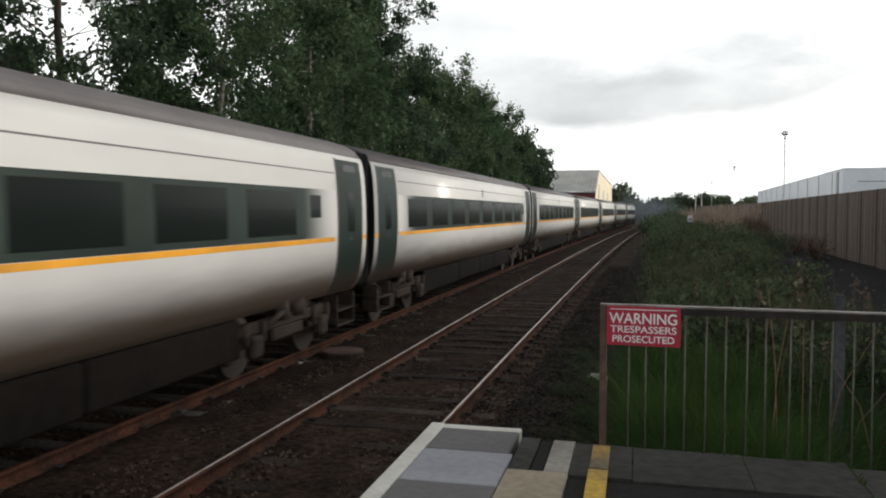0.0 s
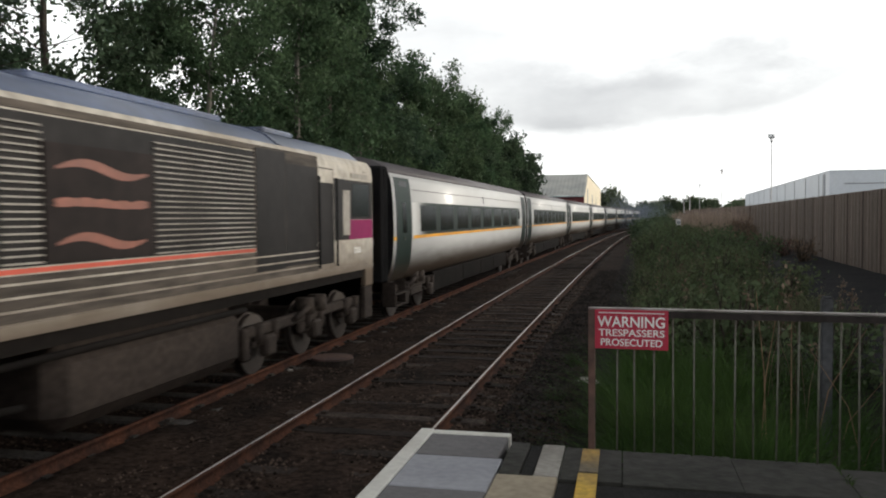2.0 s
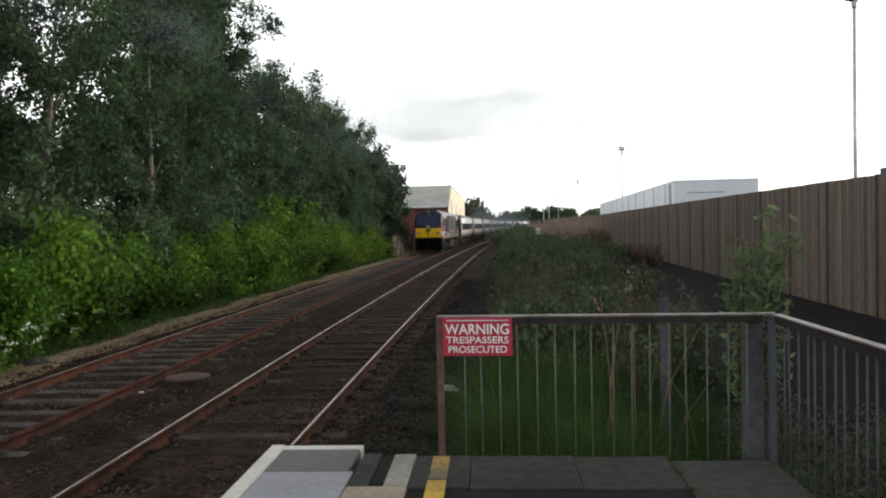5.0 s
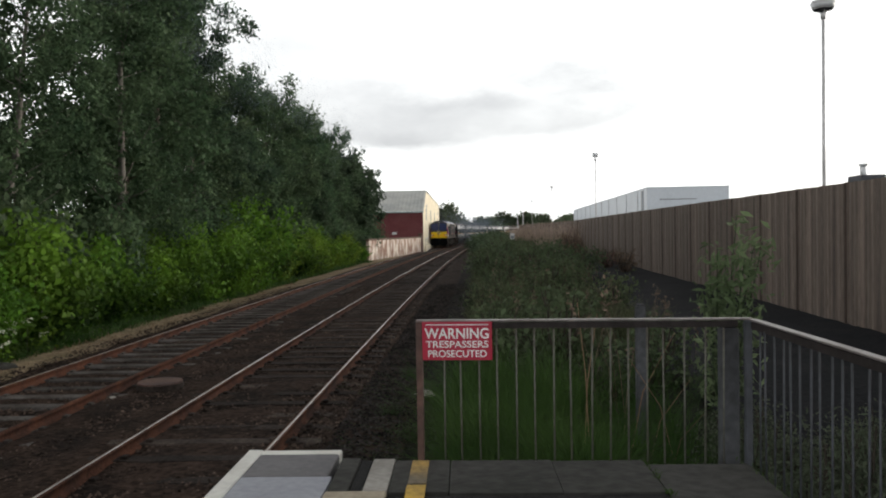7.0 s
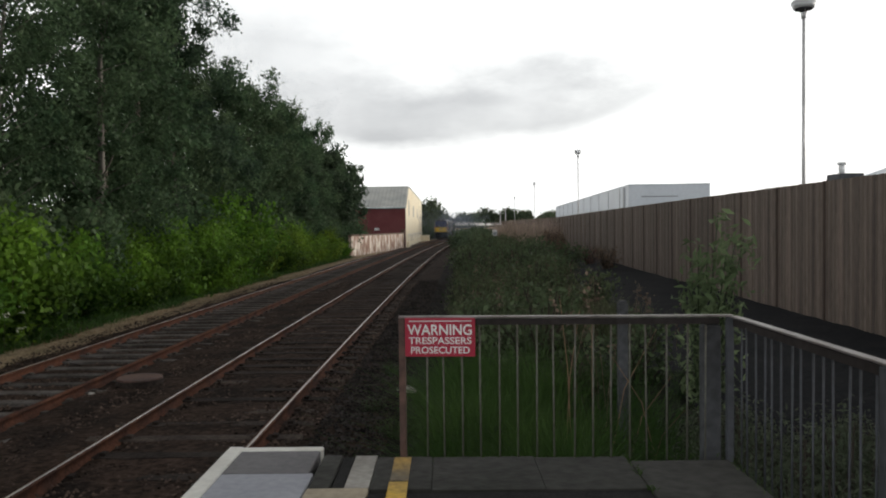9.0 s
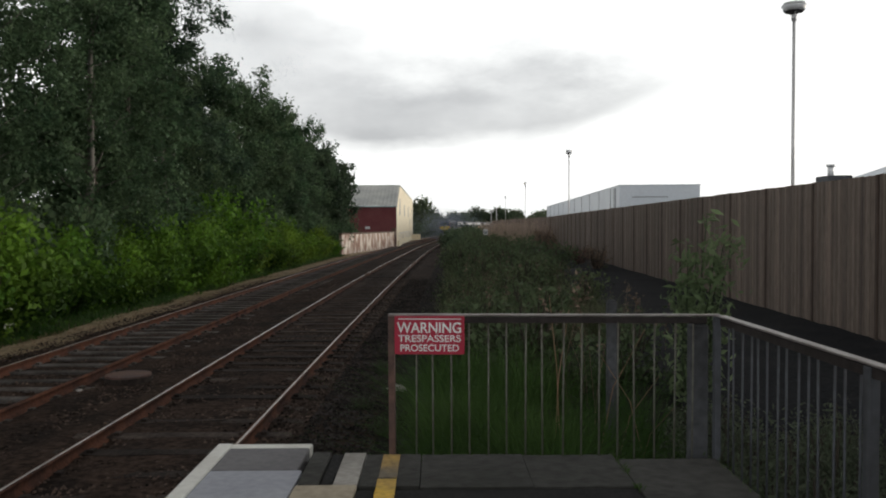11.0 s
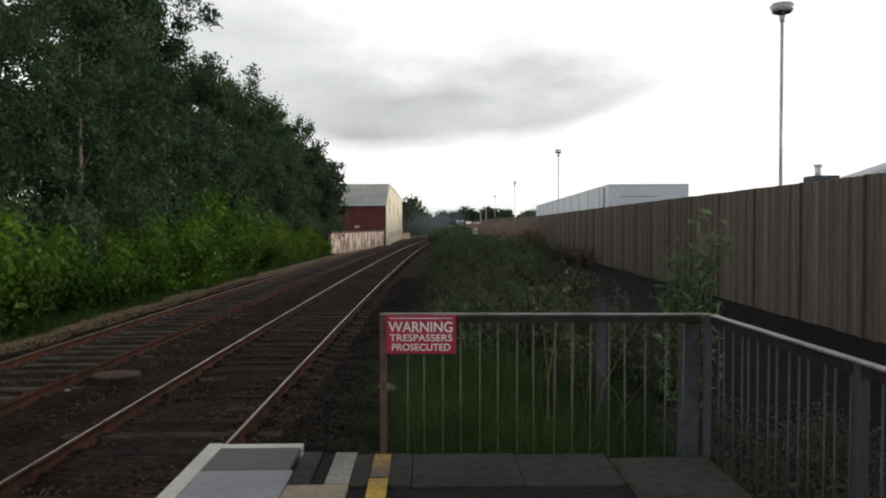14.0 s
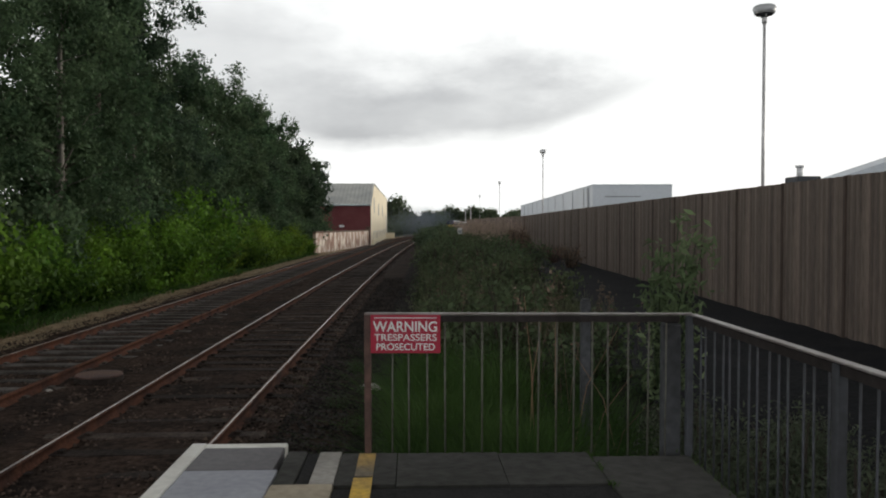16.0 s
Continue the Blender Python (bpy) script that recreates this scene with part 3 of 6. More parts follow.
near_c = lambda y: NEAR_X + curve(y)
far_c = lambda y: FAR_X + curve(y)


def fence_x(y):
    """The yard fence: bends gently away from the line, then turns back towards it."""
    if y < 90:
        return 8.55 + 0.035 * y + 1.8e-4 * y * abs(y)
    return 13.158 - 0.0365 * (y - 90) if y < 152 else 10.895 + curve(y) - curve(152)


def heading(y):
    return -math.degrees(math.atan(curve(y + 0.5) - curve(y - 0.5)))


def strip(name, xa, xb, z, ys, material, label, category, bumpy=0.0, rng=None, cols=2, zb=None):
    """A ground strip between two lines along the railway; xa and xb are functions of y."""
    v, f = [], []
    rng = rng or np.random.default_rng(3)
    for j, y in enumerate(ys):
        for i in range(cols):
            k = i / (cols - 1)
            zz = z if zb is None else z + (zb - z) * k
            v.append((xa(y) + (xb(y) - xa(y)) * k, y, zz + (rng.uniform(-bumpy, bumpy) if bumpy else 0)))
    for j in range(len(ys) - 1):
        for i in range(cols - 1):
            a = j * cols + i
            f.append((a, a + 1, a + 1 + cols, a + cols))
    ob = from_arrays(name, v, f, material)
    return tagged(ob, label=label, category=category, kind="structure")

# ---------------------------------------------------------------- ground
YS = list(np.concatenate([np.arange(-14, 40, 1.0), np.arange(40, 120, 4.0), np.arange(120, 421, 20.0)]))


def build_ground():
    v, f = [], []
    rng = np.random.default_rng(1)
    xs = [-3000, -400, -120, -40, -16, -10, -6, -2, 2, 6, 10, 16, 40, 120, 400, 3000]
    ys = [-3000, -300, -60, -15, 0, 12, 25, 40, 60, 80, 120, 180, 260, 400, 900, 4500]
    for y in ys:
        for x in xs:
            v.append((x, y, -0.42 + rng.uniform(-0.03, 0.03)))
    n = len(xs)
    for j in range(len(ys) - 1):
        for i in range(n - 1):
            a = j * n + i
            f.append((a, a + 1, a + 1 + n, a + n))
    tagged(from_arrays("ground", v, f, M["soil"]), "dark bare soil and cinder ground around the railway", "ground", kind="structure")
    rng = np.random.default_rng(2)
    # across the two tracks: sleeper ends buried at the far track, cribs a little low between rails
    prof = [(-5.35, -0.185), (-4.9, -0.15), (-4.55, -0.125), (-4.42, -0.168), (-4.0, -0.166), (-3.5, -0.162), (-3.0, -0.166), (-2.58, -0.168), (-2.46, -0.120), (-2.1, -0.120), (-1.75, -0.137), (-1.4, -0.124),
            (-1.05, -0.130), (-0.92, -0.148), (-0.5, -0.145), (0.0, -0.142), (0.5, -0.145), (0.82, -0.152), (1.0, -0.164), (1.3, -0.162), (1.6, -0.156), (2.0, -0.16), (2.35, -0.175)]
    v, f = [], []
    ysb = list(np.concatenate([np.arange(-14, 30, 0.5), np.arange(30, 120, 3.0), np.arange(120, 421, 20.0)]))
    for y in ysb:
        for o, z in prof:
            v.append((near_c(y) + o, y, z + rng.uniform(-0.026, 0.022)))
    n = len(prof)
    for j in range(len(ysb) - 1):
        for i in range(n - 1):
            a = j * n + i
            f.append((a, a + 1, a + 1 + n, a + n))
    tagged(from_arrays("ballast_bed", v, f, M["ballast"]), "dark brown stone ballast under two railway tracks", "ballast", kind="structure")
    strip("ballast_shoulder", lambda y: near_c(y) + 2.33, lambda y: near_c(y) + 3.6, -0.17, YS, M["shoulder"], "sloping shoulder of dark ballast beside the track", "ballast", 0.02, rng, 5, zb=-0.40)
    strip("dry_path", lambda y: far_c(y) - 2.75 - 0.25 * math.sin(y * 0.9) - 0.15 * math.sin(y * 2.3), lambda y: far_c(y) - 1.72 - 0.12 * math.sin(y * 1.7), -0.160, YS, M["dry"], "strip of pale dry grass and earth beside the track", "path", 0.02, rng, 5)
    strip("verge", lambda y: far_c(y) - 22, lambda y: far_c(y) - 2.7 - 0.25 * math.sin(y * 0.9), -0.05, YS, M["verge"], "green weedy verge under the trees", "verge", 0.05, rng, 14, zb=-0.24)
    ysr = [y for y in YS if y >= 5.3]
    strip("weed_ground", lambda y: near_c(y) + 3.4, lambda y: near_c(y) + 6.5, -0.30, ysr, M["weedsoil"], "rough weedy ground between track and fence", "verge", 0.06, rng, 9, zb=-0.12)
    strip("cinder_yard", lambda y: min(near_c(y) + 6.4, fence_x(y) - 0.3), lambda y: fence_x(y) + 0.5, -0.12, ysr, M["soil"], "black cinder strip along the timber fence", "ground", 0.03, rng, 9, zb=-0.02)


def rail_mesh(cx, off, y0, y1, name, head_mat, parent):
    sec = [(-0.07, -0.16), (0.07, -0.16), (0.07, -0.145), (0.012, -0.12), (0.012, -0.045), (0.036, -0.035), (0.036, -0.004), (-0.036, -0.004), (-0.036, -0.035), (-0.012, -0.045), (-0.012, -0.12), (-0.07, -0.145)]
    ys = [y for y in np.concatenate([np.arange(y0, 60, 2.0), np.arange(60, y1, 6.0)])]
    v, f = [], []
    n = len(sec)
    for y in ys:
        for x, z in sec:
            v.append((cx(y) + off + x, y, z))
    for j in range(len(ys) - 1):
        for i in range(n):
            a = j * n
            f.append((a + i, a + (i + 1) % n, a + n + (i + 1) % n, a + n + i))
    r = from_arrays("rail", v, f, M["railrust"], parent, "rusty steel rail")
    v, f = [], []
    for y in ys:
        for x, z in ((-0.016, -0.0035), (-0.011, 0.0), (0.009, 0.0), (0.014, -0.0035)):
            v.append((cx(y) + off + x, y, z))
    for j in range(len(ys) - 1):
        for i in range(3):
            a = j * 4
            f.append((a + i, a + i + 1, a + 5 + i, a + 4 + i))
    from_arrays("running_surface", v, f, head_mat, r, "polished top of the rail")


def build_track(cx, heads, sl_mat, label):
    tr = tagged(empty("railway_track"), label, "railway track", group="railway tracks", kind="structure")
    for off, h in ((-GAUGE / 2, heads[0]), (GAUGE / 2, heads[1])):
        rail_mesh(cx, off, -14, 420, "rail", h, tr)
    bm = B(-1.32, -0.12, -0.26, 1.32, 0.12, -0.125, bevel=0.015)
    for s in (-1, 1):
        for k in (-0.13, 0.13):
            box(bm, s * GAUGE / 2 + k - 0.035, -0.05, -0.13, s * GAUGE / 2 + k + 0.035, 0.05, -0.09)
    me = bpy.data.meshes.new("sleeper")
    bm.to_mesh(me)
    bm.free()
    me.materials.append(sl_mat)
    rng = random.Random(5)
    y = 3.0
    k = 0
    while y < 150:
        share("sleeper", me, tr, pose(cx(y) + rng.uniform(-0.03, 0.03), y, rng.uniform(-0.02, 0.006), 0, 0, heading(y) + rng.uniform(-0.8, 0.8)))
        y += 0.72 + rng.uniform(-0.02, 0.02)
        k += 1
        if k > 170:
            break
    return tr


def build_stones():
    """Loose ballast stones: small irregular octahedra over the nearer beds."""
    rng = np.random.default_rng(8)
    n = 60000
    y = 3.5 + 34 * rng.random(n) ** 1.6
    off = np.concatenate([rng.uniform(-5.6, 2.6, n * 3 // 4), rng.uniform(0.9, 3.2, n - n * 3 // 4)])
    x = NEAR_X + off + 0.005 * y + 2.1e-4 * y * y
    z = np.where(off > 2.33, -0.175 - (off - 2.33) * 0.18, np.where((off > -4.5) & (off < -2.5), -0.164, -0.140))
    z = np.where((off > -1.0) & (off < 1.5), -0.150, z)
    s = rng.uniform(0.014, 0.036, n)
    base = np.array([[1, 0, 0], [0, 1, 0], [-1, 0, 0], [0, -1, 0], [0, 0, 0.85]])
    v = base[None] * s[:, None, None] * rng.uniform(0.6, 1.3, (n, 5, 3))
    a = rng.uniform(0, 6.28, n)
    c, sn = np.cos(a), np.sin(a)
    vx = v[:, :, 0] * c[:, None] - v[:, :, 1] * sn[:, None] + x[:, None]
    vy = v[:, :, 0] * sn[:, None] + v[:, :, 1] * c[:, None] + y[:, None]
    vz = v[:, :, 2] + z[:, None]
    f = np.array([[0, 1, 4], [1, 2, 4], [2, 3, 4], [3, 0, 4]])
    pts = np.stack([vx, vy, vz], 2)
    for sel, m, label in ((off <= 1.4, "stone", "loose dark angular ballast stones around the sleepers"), (off > 1.4, "shoulderstone", "loose blackened stones on the ballast shoulder")):
        k = int(sel.sum())
        faces = (f[None] + np.arange(k)[:, None, None] * 5).reshape(-1, 3)
        ob = from_arrays("ballast_stones", pts[sel].reshape(-1, 3), faces, M[m])
        tagged(ob, label, "stones", kind="stuff")


# ---------------------------------------------------------------- platform
PZ = 0.945


def build_platform():
    pl = tagged(empty("platform"), "railway platform end with white edge and worn concrete slabs", "platform", kind="structure")
    part("platform_body", B(-1.33, -14, -0.42, 1.68, 4.78, PZ - 0.083), M["concrete"], pl, "weathered concrete platform body")
    g = 0.004
    part("edge_coping", B(-1.41, -14, PZ - 0.10, -1.31, 5.19, PZ + 0.004, bevel=0.008), M["whitepaint"], pl, "white painted platform edge")
    part("edge_coping", B(-1.308, 5.09, PZ - 0.10, -0.79, 5.17, PZ + 0.004, bevel=0.008), M["whitepaint"], pl, "white painted end edge")
    part("end_wall", B(-1.38, 4.785, -0.42, -0.80, 5.08, PZ - 0.104), M["concrete"], pl)
    part("slab", B(-1.306, 4.625, PZ - 0.08, -0.80, 5.086, PZ, bevel=0.006), M["slabgrey"], pl, "dark grey paving slab")
    part("slab", B(-1.306, 4.05, PZ - 0.08, -0.77, 4.618, PZ, bevel=0.006), M["slabblue"], pl, "pale blue-grey paving slab")
    y = 4.043
    for k in range(9):
        part("slab", B(-1.306, y - 0.58, PZ - 0.08, -0.77, y, PZ, bevel=0.006), M["slabgrey"] if k % 2 == 0 else M["slabblue"], pl)
        y -= 0.587
    part("slab", B(-0.762, 4.36, PZ - 0.08, -0.645, 5.0, PZ - 0.004, bevel=0.006), M["concrete"], pl)
    part("slab", B(-0.638, 4.36, PZ - 0.08, -0.565, 4.98, PZ - 0.014, bevel=0.006), M["asphalt"], pl, "dark filled joint between slabs")
    part("slab", B(-0.560, 4.36, PZ - 0.08, -0.425, 4.965, PZ, bevel=0.004), M["pale"], pl, "pale concrete slab")
    part("slab", B(-0.419, 4.33, PZ - 0.08, -0.082, 4.935, PZ - 0.003, bevel=0.003), M["concrete"], pl)
    part("slab", B(-0.077, 4.30, PZ - 0.08, 0.5385, 4.92, PZ - 0.002, bevel=0.002), M["concrete"], pl)
    part("slab", B(0.5405, 4.29, PZ - 0.08, 1.097, 4.89, PZ - 0.001, bevel=0.002), M["concrete"], pl)
    part("slab", B(1.102, 3.2, PZ - 0.08, 1.70, 4.80, PZ - 0.003, bevel=0.003), M["concrete"], pl)
    part("slab", B(1.105, -14, PZ - 0.08, 1.70, 3.19, PZ - 0.003, bevel=0.006), M["concrete"], pl)
    part("end_wall", B(-0.78, 4.782, -0.42, 1.60, 4.82, PZ - 0.085), M["concrete"], pl)
    part("tactile_slab", B(-0.765, 3.75, PZ - 0.08, -0.425, 4.345, PZ + 0.002, bevel=0.008), M["beige"], pl, "beige paving slab")
    part("tactile_slab", B(-0.765, -14, PZ - 0.08, -0.425, 3.742, PZ + 0.002, bevel=0.008), M["beige"], pl, "beige paving")
    part("tarmac", B(-0.419, -14, PZ - 0.08, 1.10, 4.285, PZ - 0.012), M["asphalt"], pl, "dark tarmac surface")
    part("yellow_line", B(-0.318, 3.0, PZ - 0.010, -0.212, 4.44, PZ + 0.002), M["yellowpaint"], pl, "bright yellow painted line")
    part("yellow_line", B(-0.318, -14, PZ - 0.010, -0.212, 2.99, PZ + 0.002), M["yellowpaint"], pl)
    part("yellow_line", B(-0.315, 4.47, PZ - 0.003, -0.212, 4.915, PZ + 0.002), M["wornyellow"], pl, "worn yellow painted line")
    # weeds in the joint
    rng = np.random.default_rng(31)
    n = 130
    k = rng.integers(0, 3, n)
    bx = np.where(k == 0, rng.uniform(-0.07, 1.7, n), np.where(k == 1, 1.10 + rng.normal(0, .012, n), 1.69 + rng.normal(0, .02, n)))
    by = np.where(k == 0, 4.90 + rng.normal(0, .012, n), np.where(k == 1, rng.uniform(4.2, 4.9, n), rng.uniform(3.2, 4.8, n)))
    base = np.stack([bx, by, np.full(n, PZ - 0.01)], 1)
    v, f = blade_arrays(base, 0.035, 0.007, rng, 0.7)
    tagged(from_arrays("joint_weeds", v, f, M["grass"]), "small weeds growing in the platform joints", "weeds", kind="stuff")


def build_railing():
    """End railing across the platform, and side railing back along it."""
    zt = 1.816
    r = tagged(empty("railing"), "weathered steel railing across the platform end", "railing", group="platform railings")
    a, b = (-0.262, 4.945), (1.715, 4.82)
    ang = math.degrees(math.atan2(b[1] - a[1], b[0] - a[0]))
    L = math.hypot(b[0] - a[0], b[1] - a[1])
    r.matrix_basis = pose(a[0], a[1], 0, 0, 0, ang)
    part("post", B(-0.02, -0.02, 0.60, 0.02, 0.02, zt - 0.01, bevel=0.004), M["rusty"], r, "rusty brown end post")
    part("top_rail", B(-0.02, -0.022, zt - 0.012, L + 0.02, 0.022, zt, bevel=0.003), M["railtop"], r, "flat weathered top rail")
    part("under_rail", B(0.022, -0.012, zt - 0.055, L - 0.06, 0.012, zt - 0.018), M["underpaint"], r)
    part("bottom_rail", B(0.0, -0.010, 0.84, L - 0.05, 0.010, 0.865), M["underpaint"], r)
    bm = cyl(bmesh.new(), (0, 0, 0.86), (0, 0, zt - 0.05), 0.0055, n=6)
    me = bpy.data.meshes.new("bar")
    bm.to_mesh(me)
    bm.free()
    me.materials.append(M["barpaint"])
    for i in range(16):
        share("bar", me, r, pose(0.147 + i * 0.1122, 0, 0, random.uniform(-.4, .4), random.uniform(-.5, .5), 0))
    part("corner_post", B(L - 0.020, -0.024, PZ - 0.02, L + 0.022, 0.026, zt - 0.016, bevel=0.006), M["galv"], r, "grey steel corner post")
    side_bar = me.copy()
    side_bar.materials.clear()
    side_bar.materials.append(M["galv"])
    s = tagged(empty("railing"), "grey steel railing along the platform side", "railing", group="platform railings")
    x = 1.725
    part("top_rail", B(x - 0.024, -2.0, zt - 0.012, x + 0.024, 4.76, zt, bevel=0.003), M["railtop"], s, "flat weathered top rail")
    part("under_rail", B(x - 0.012, -2.0, zt - 0.06, x + 0.012, 4.755, zt - 0.018), M["underpaint"], s)
    part("bottom_rail", B(x - 0.012, -2.0, 0.86, x + 0.012, 4.755, 0.885), M["galv"], s)
    for y in (3.12, 1.45, -0.2, -1.9):
        part("post", B(x - 0.024, y - 0.024, PZ - 0.02, x + 0.024, y + 0.024, zt - 0.016, bevel=0.006), M["galv"], s, "grey steel post")
    y = 4.66
    while y > -1.85:
        if min(abs(y - q) for q in (3.12, 1.45, -0.2, -1.9)) > 0.05:
            share("bar", side_bar, s, pose(x, y, 0, random.uniform(-.4, .4), random.uniform(-.4, .4), 0))
        y -= 0.112
    p = tagged(empty("concrete_post"), "weathered grey concrete post behind the railing corner", "post", group="concrete posts")
    part("shaft", B(-0.055, -0.05, -0.4, 0.055, 0.05, 1.74, bevel=0.012), M["postgrey"], p)
    part("cap", B(-0.045, -0.04, 1.741, 0.045, 0.04, 1.765, bevel=0.01), M["postgrey"], p)
    p.matrix_basis = pose(1.645, 4.96, 0)
    q = copy_thing(p, pose(2.0, 9.0, -0.25))
    tagged(q, "grey concrete post standing among the weeds", "post")


def text_part(name, body, size, x, y, z, material, parent, bold=0.0, squeeze=1.0):
    cu = bpy.data.curves.new(name, "FONT")
    cu.body, cu.size, cu.align_x, cu.extrude, cu.offset = body, size, "CENTER", 0.0006, bold
    tmp = new("tmp", cu)
    bpy.context.view_layer.update()
    me = bpy.data.meshes.new_from_object(tmp.evaluated_get(bpy.context.evaluated_depsgraph_get()))
    bpy.data.objects.remove(tmp)
    me.materials.clear()
    me.materials.append(material)
    w = max(v.co.x for v in me.vertices) - min(v.co.x for v in me.vertices)
    ob = new(name, me)
    ob.parent = parent
    ob.matrix_basis = pose(x, y, z, 90, 0, 0) @ Matrix.Diagonal((squeeze / w, 1, 1, 1))
    return ob


def build_sign():
    s = tagged(empty("warning_sign", pose(-0.262, 4.945, 0, 0, 0, -3.6)), "red metal sign with white warning lettering on the railing", "sign")
    part("plate", B(0.022, -0.034, 1.570, 0.452, -0.026, 1.806, bevel=0.002), M["red"], s, "red sign plate")
    y = -0.036
    text_part("lettering", "WARNING", 0.090, 0.237, y, 1.704, M["white"], s, 0.0014, 0.395)
    text_part("lettering", "TRESPASSERS", 0.059, 0.237, y, 1.648, M["white"], s, 0.0007, 0.385)
    text_part("lettering", "PROSECUTED", 0.059, 0.237, y, 1.590, M["white"], s, 0.0007, 0.360)
    part("small_print", B(0.045, -0.0368, 1.785, 0.43, -0.0345, 1.791), M["white"], s, "thin line of small white print")


# ---------------------------------------------------------------- train
SPEED_ROWS = [(0.0, -48.0), (0.5, -36.6), (1.0, -25.2), (1.5, -13.8), (2.0, -2.3), (2.5, 9.6), (3.0, 22.0), (3.5, 34.4), (4.0, 46.6), (4.5, 58.8),
              (5.5, 81.8), (6.5, 103.8), (7.0, 114.3), (7.5, 125.0), (8.0, 135.8), (9.0, 156.5), (10.0, 174.5), (11.0, 191.5), (12.0, 208.0), (13.0, 224.0), (14.0, 239.5), (15.0, 255.5), (16.0, 271.0)]


def wheelset_mesh():
    bm = bmesh.new()
    for s in (-1, 1):
        cyl(bm, (s * 0.83, 0, 0.46), (s * 0.93, 0, 0.46), 0.46, n=24)
        cyl(bm, (s * 0.80, 0, 0.46), (s * 0.835, 0, 0.46), 0.49, n=24)
        cyl(bm, (s * 0.93, 0, 0.46), (s * 0.945, 0, 0.46), 0.17, n=12)
    cyl(bm, (-0.85, 0, 0.46), (0.85, 0, 0.46), 0.085, n=10)
    me = bpy.data.meshes.new("wheelset")
    bm.to_mesh(me)
    bm.free()
    me.materials.append(M["wheel"])
    return me


def bogie_parts(parent, yc, axles, wheel_me, wide=1.02):
    """A bogie: side frames with axle boxes and springs, and its wheelsets."""
    half = max(axles)
    bm = bmesh.new()
    for s in (-1, 1):
        x0, x1 = sorted((s * (wide - 0.03), s * (wide + 0.09)))
        box(bm, x0, -half - 0.55, 0.62, x1, half + 0.55, 0.80, bevel=0.03)
        box(bm, x0, -0.55, 0.42, x1, 0.55, 0.64, bevel=0.04)
        for a in axles:
            xb0, xb1 = sorted((s * (wide + 0.02), s * (wide + 0.19)))
            box(bm, xb0, a - 0.17, 0.30, xb1, a + 0.17, 0.62, bevel=0.04)
            for d in (-0.27, 0.27):
                cyl(bm, (s * (wide + 0.08), a + d, 0.50), (s * (wide + 0.08), a + d, 0.80), 0.085, n=10)
            box(bm, x0, a - 0.42, 0.46, x1, a - 0.20, 0.56, bevel=0.02)
            box(bm, x0, a + 0.20, 0.46, x1, a + 0.42, 0.56, bevel=0.02)
        for d in (-0.28, 0.28):
            cyl(bm, (s * (wide + 0.05), d, 0.74), (s * (wide + 0.05), d, 1.02), 0.16, n=12)
        cyl(bm, (s * (wide + 0.14), -0.9, 0.72), (s * (wide + 0.14), -0.2, 0.90), 0.05, n=8)
        box(bm, x0, -half - 0.72, 0.30, x1, -half - 0.52, 0.78, bevel=0.03)
        box(bm, x0, half + 0.52, 0.30, x1, half + 0.72, 0.78, bevel=0.03)
    box(bm, -wide, -0.35, 0.5, wide, 0.35, 0.8)
    bog = part("bogie", bm, M["bogie"], parent, "grimy brown iron bogie frame")
    bog.matrix_basis = pose(0, yc, 0)
    for a in axles:
        w = share("wheelset", wheel_me, bog, pose(0, a, 0))
    return bog


def skin(bm, left, y0, y1, mi=0, smooth=True):
    """Open strip surface along y through the given (x, z) points."""
    a = [bm.verts.new((x, y0, z)) for x, z in left]
    b = [bm.verts.new((x, y1, z)) for x, z in left]
    for i in range(len(left) - 1):
        f = bm.faces.new((a[i], a[i + 1], b[i + 1], b[i]))
        f.material_index, f.smooth = mi, smooth


COACH_L = 21.35
SIDE = [(1.22, 0.92), (1.31, 1.02), (1.385, 1.15), (1.44, 1.32), (1.475, 1.55), (1.492, 1.80), (1.500, 2.05), (1.497, 2.35), (1.485, 2.70), (1.462, 3.02), (1.430, 3.23), (1.385, 3.36)]
ROOF = [(1.385, 3.36), (1.27, 3.50), (1.05, 3.62), (0.75, 3.71), (0.38, 3.755), (0.0, 3.77)]


def side_x(z):
    for (xa, za), (xb, zb) in zip(SIDE, SIDE[1:]):
        if za <= z <= zb:
            return xa + (xb - xa) * (z - za) / (zb - za)
    return SIDE[-1][0]


def side_panel(bm, y0, y1, z0, z1, out, n=5, thick=0.02, sides=(1, -1), rz=0.0):
    """A panel that follows the bowed side, standing out from it by `out`."""
    for s in sides:
        zs = [z0 + (z1 - z0) * i / n for i in range(n + 1)]
        grid = []
        for y in (y0, y1):
            grid.append([bm.verts.new((s * (side_x(z) + out), y, z)) for z in zs])
        back = []
        for y in (y0, y1):
            back.append([bm.verts.new((s * (side_x(z) + out - thick), y, z)) for z in zs])
        for i in range(n):
            bm.faces.new((grid[0][i], grid[0][i + 1], grid[1][i + 1], grid[1][i]))
            bm.faces.new((grid[0][i], back[0][i], back[0][i + 1], grid[0][i + 1]))
            bm.faces.new((grid[1][i], grid[1][i + 1], back[1][i + 1], back[1][i]))
        bm.faces.new((grid[0][n], back[0][n], back[1][n], grid[1][n]))
        bm.faces.new((grid[0][0], grid[1][0], back[1][0], back[0][0]))
    return bm


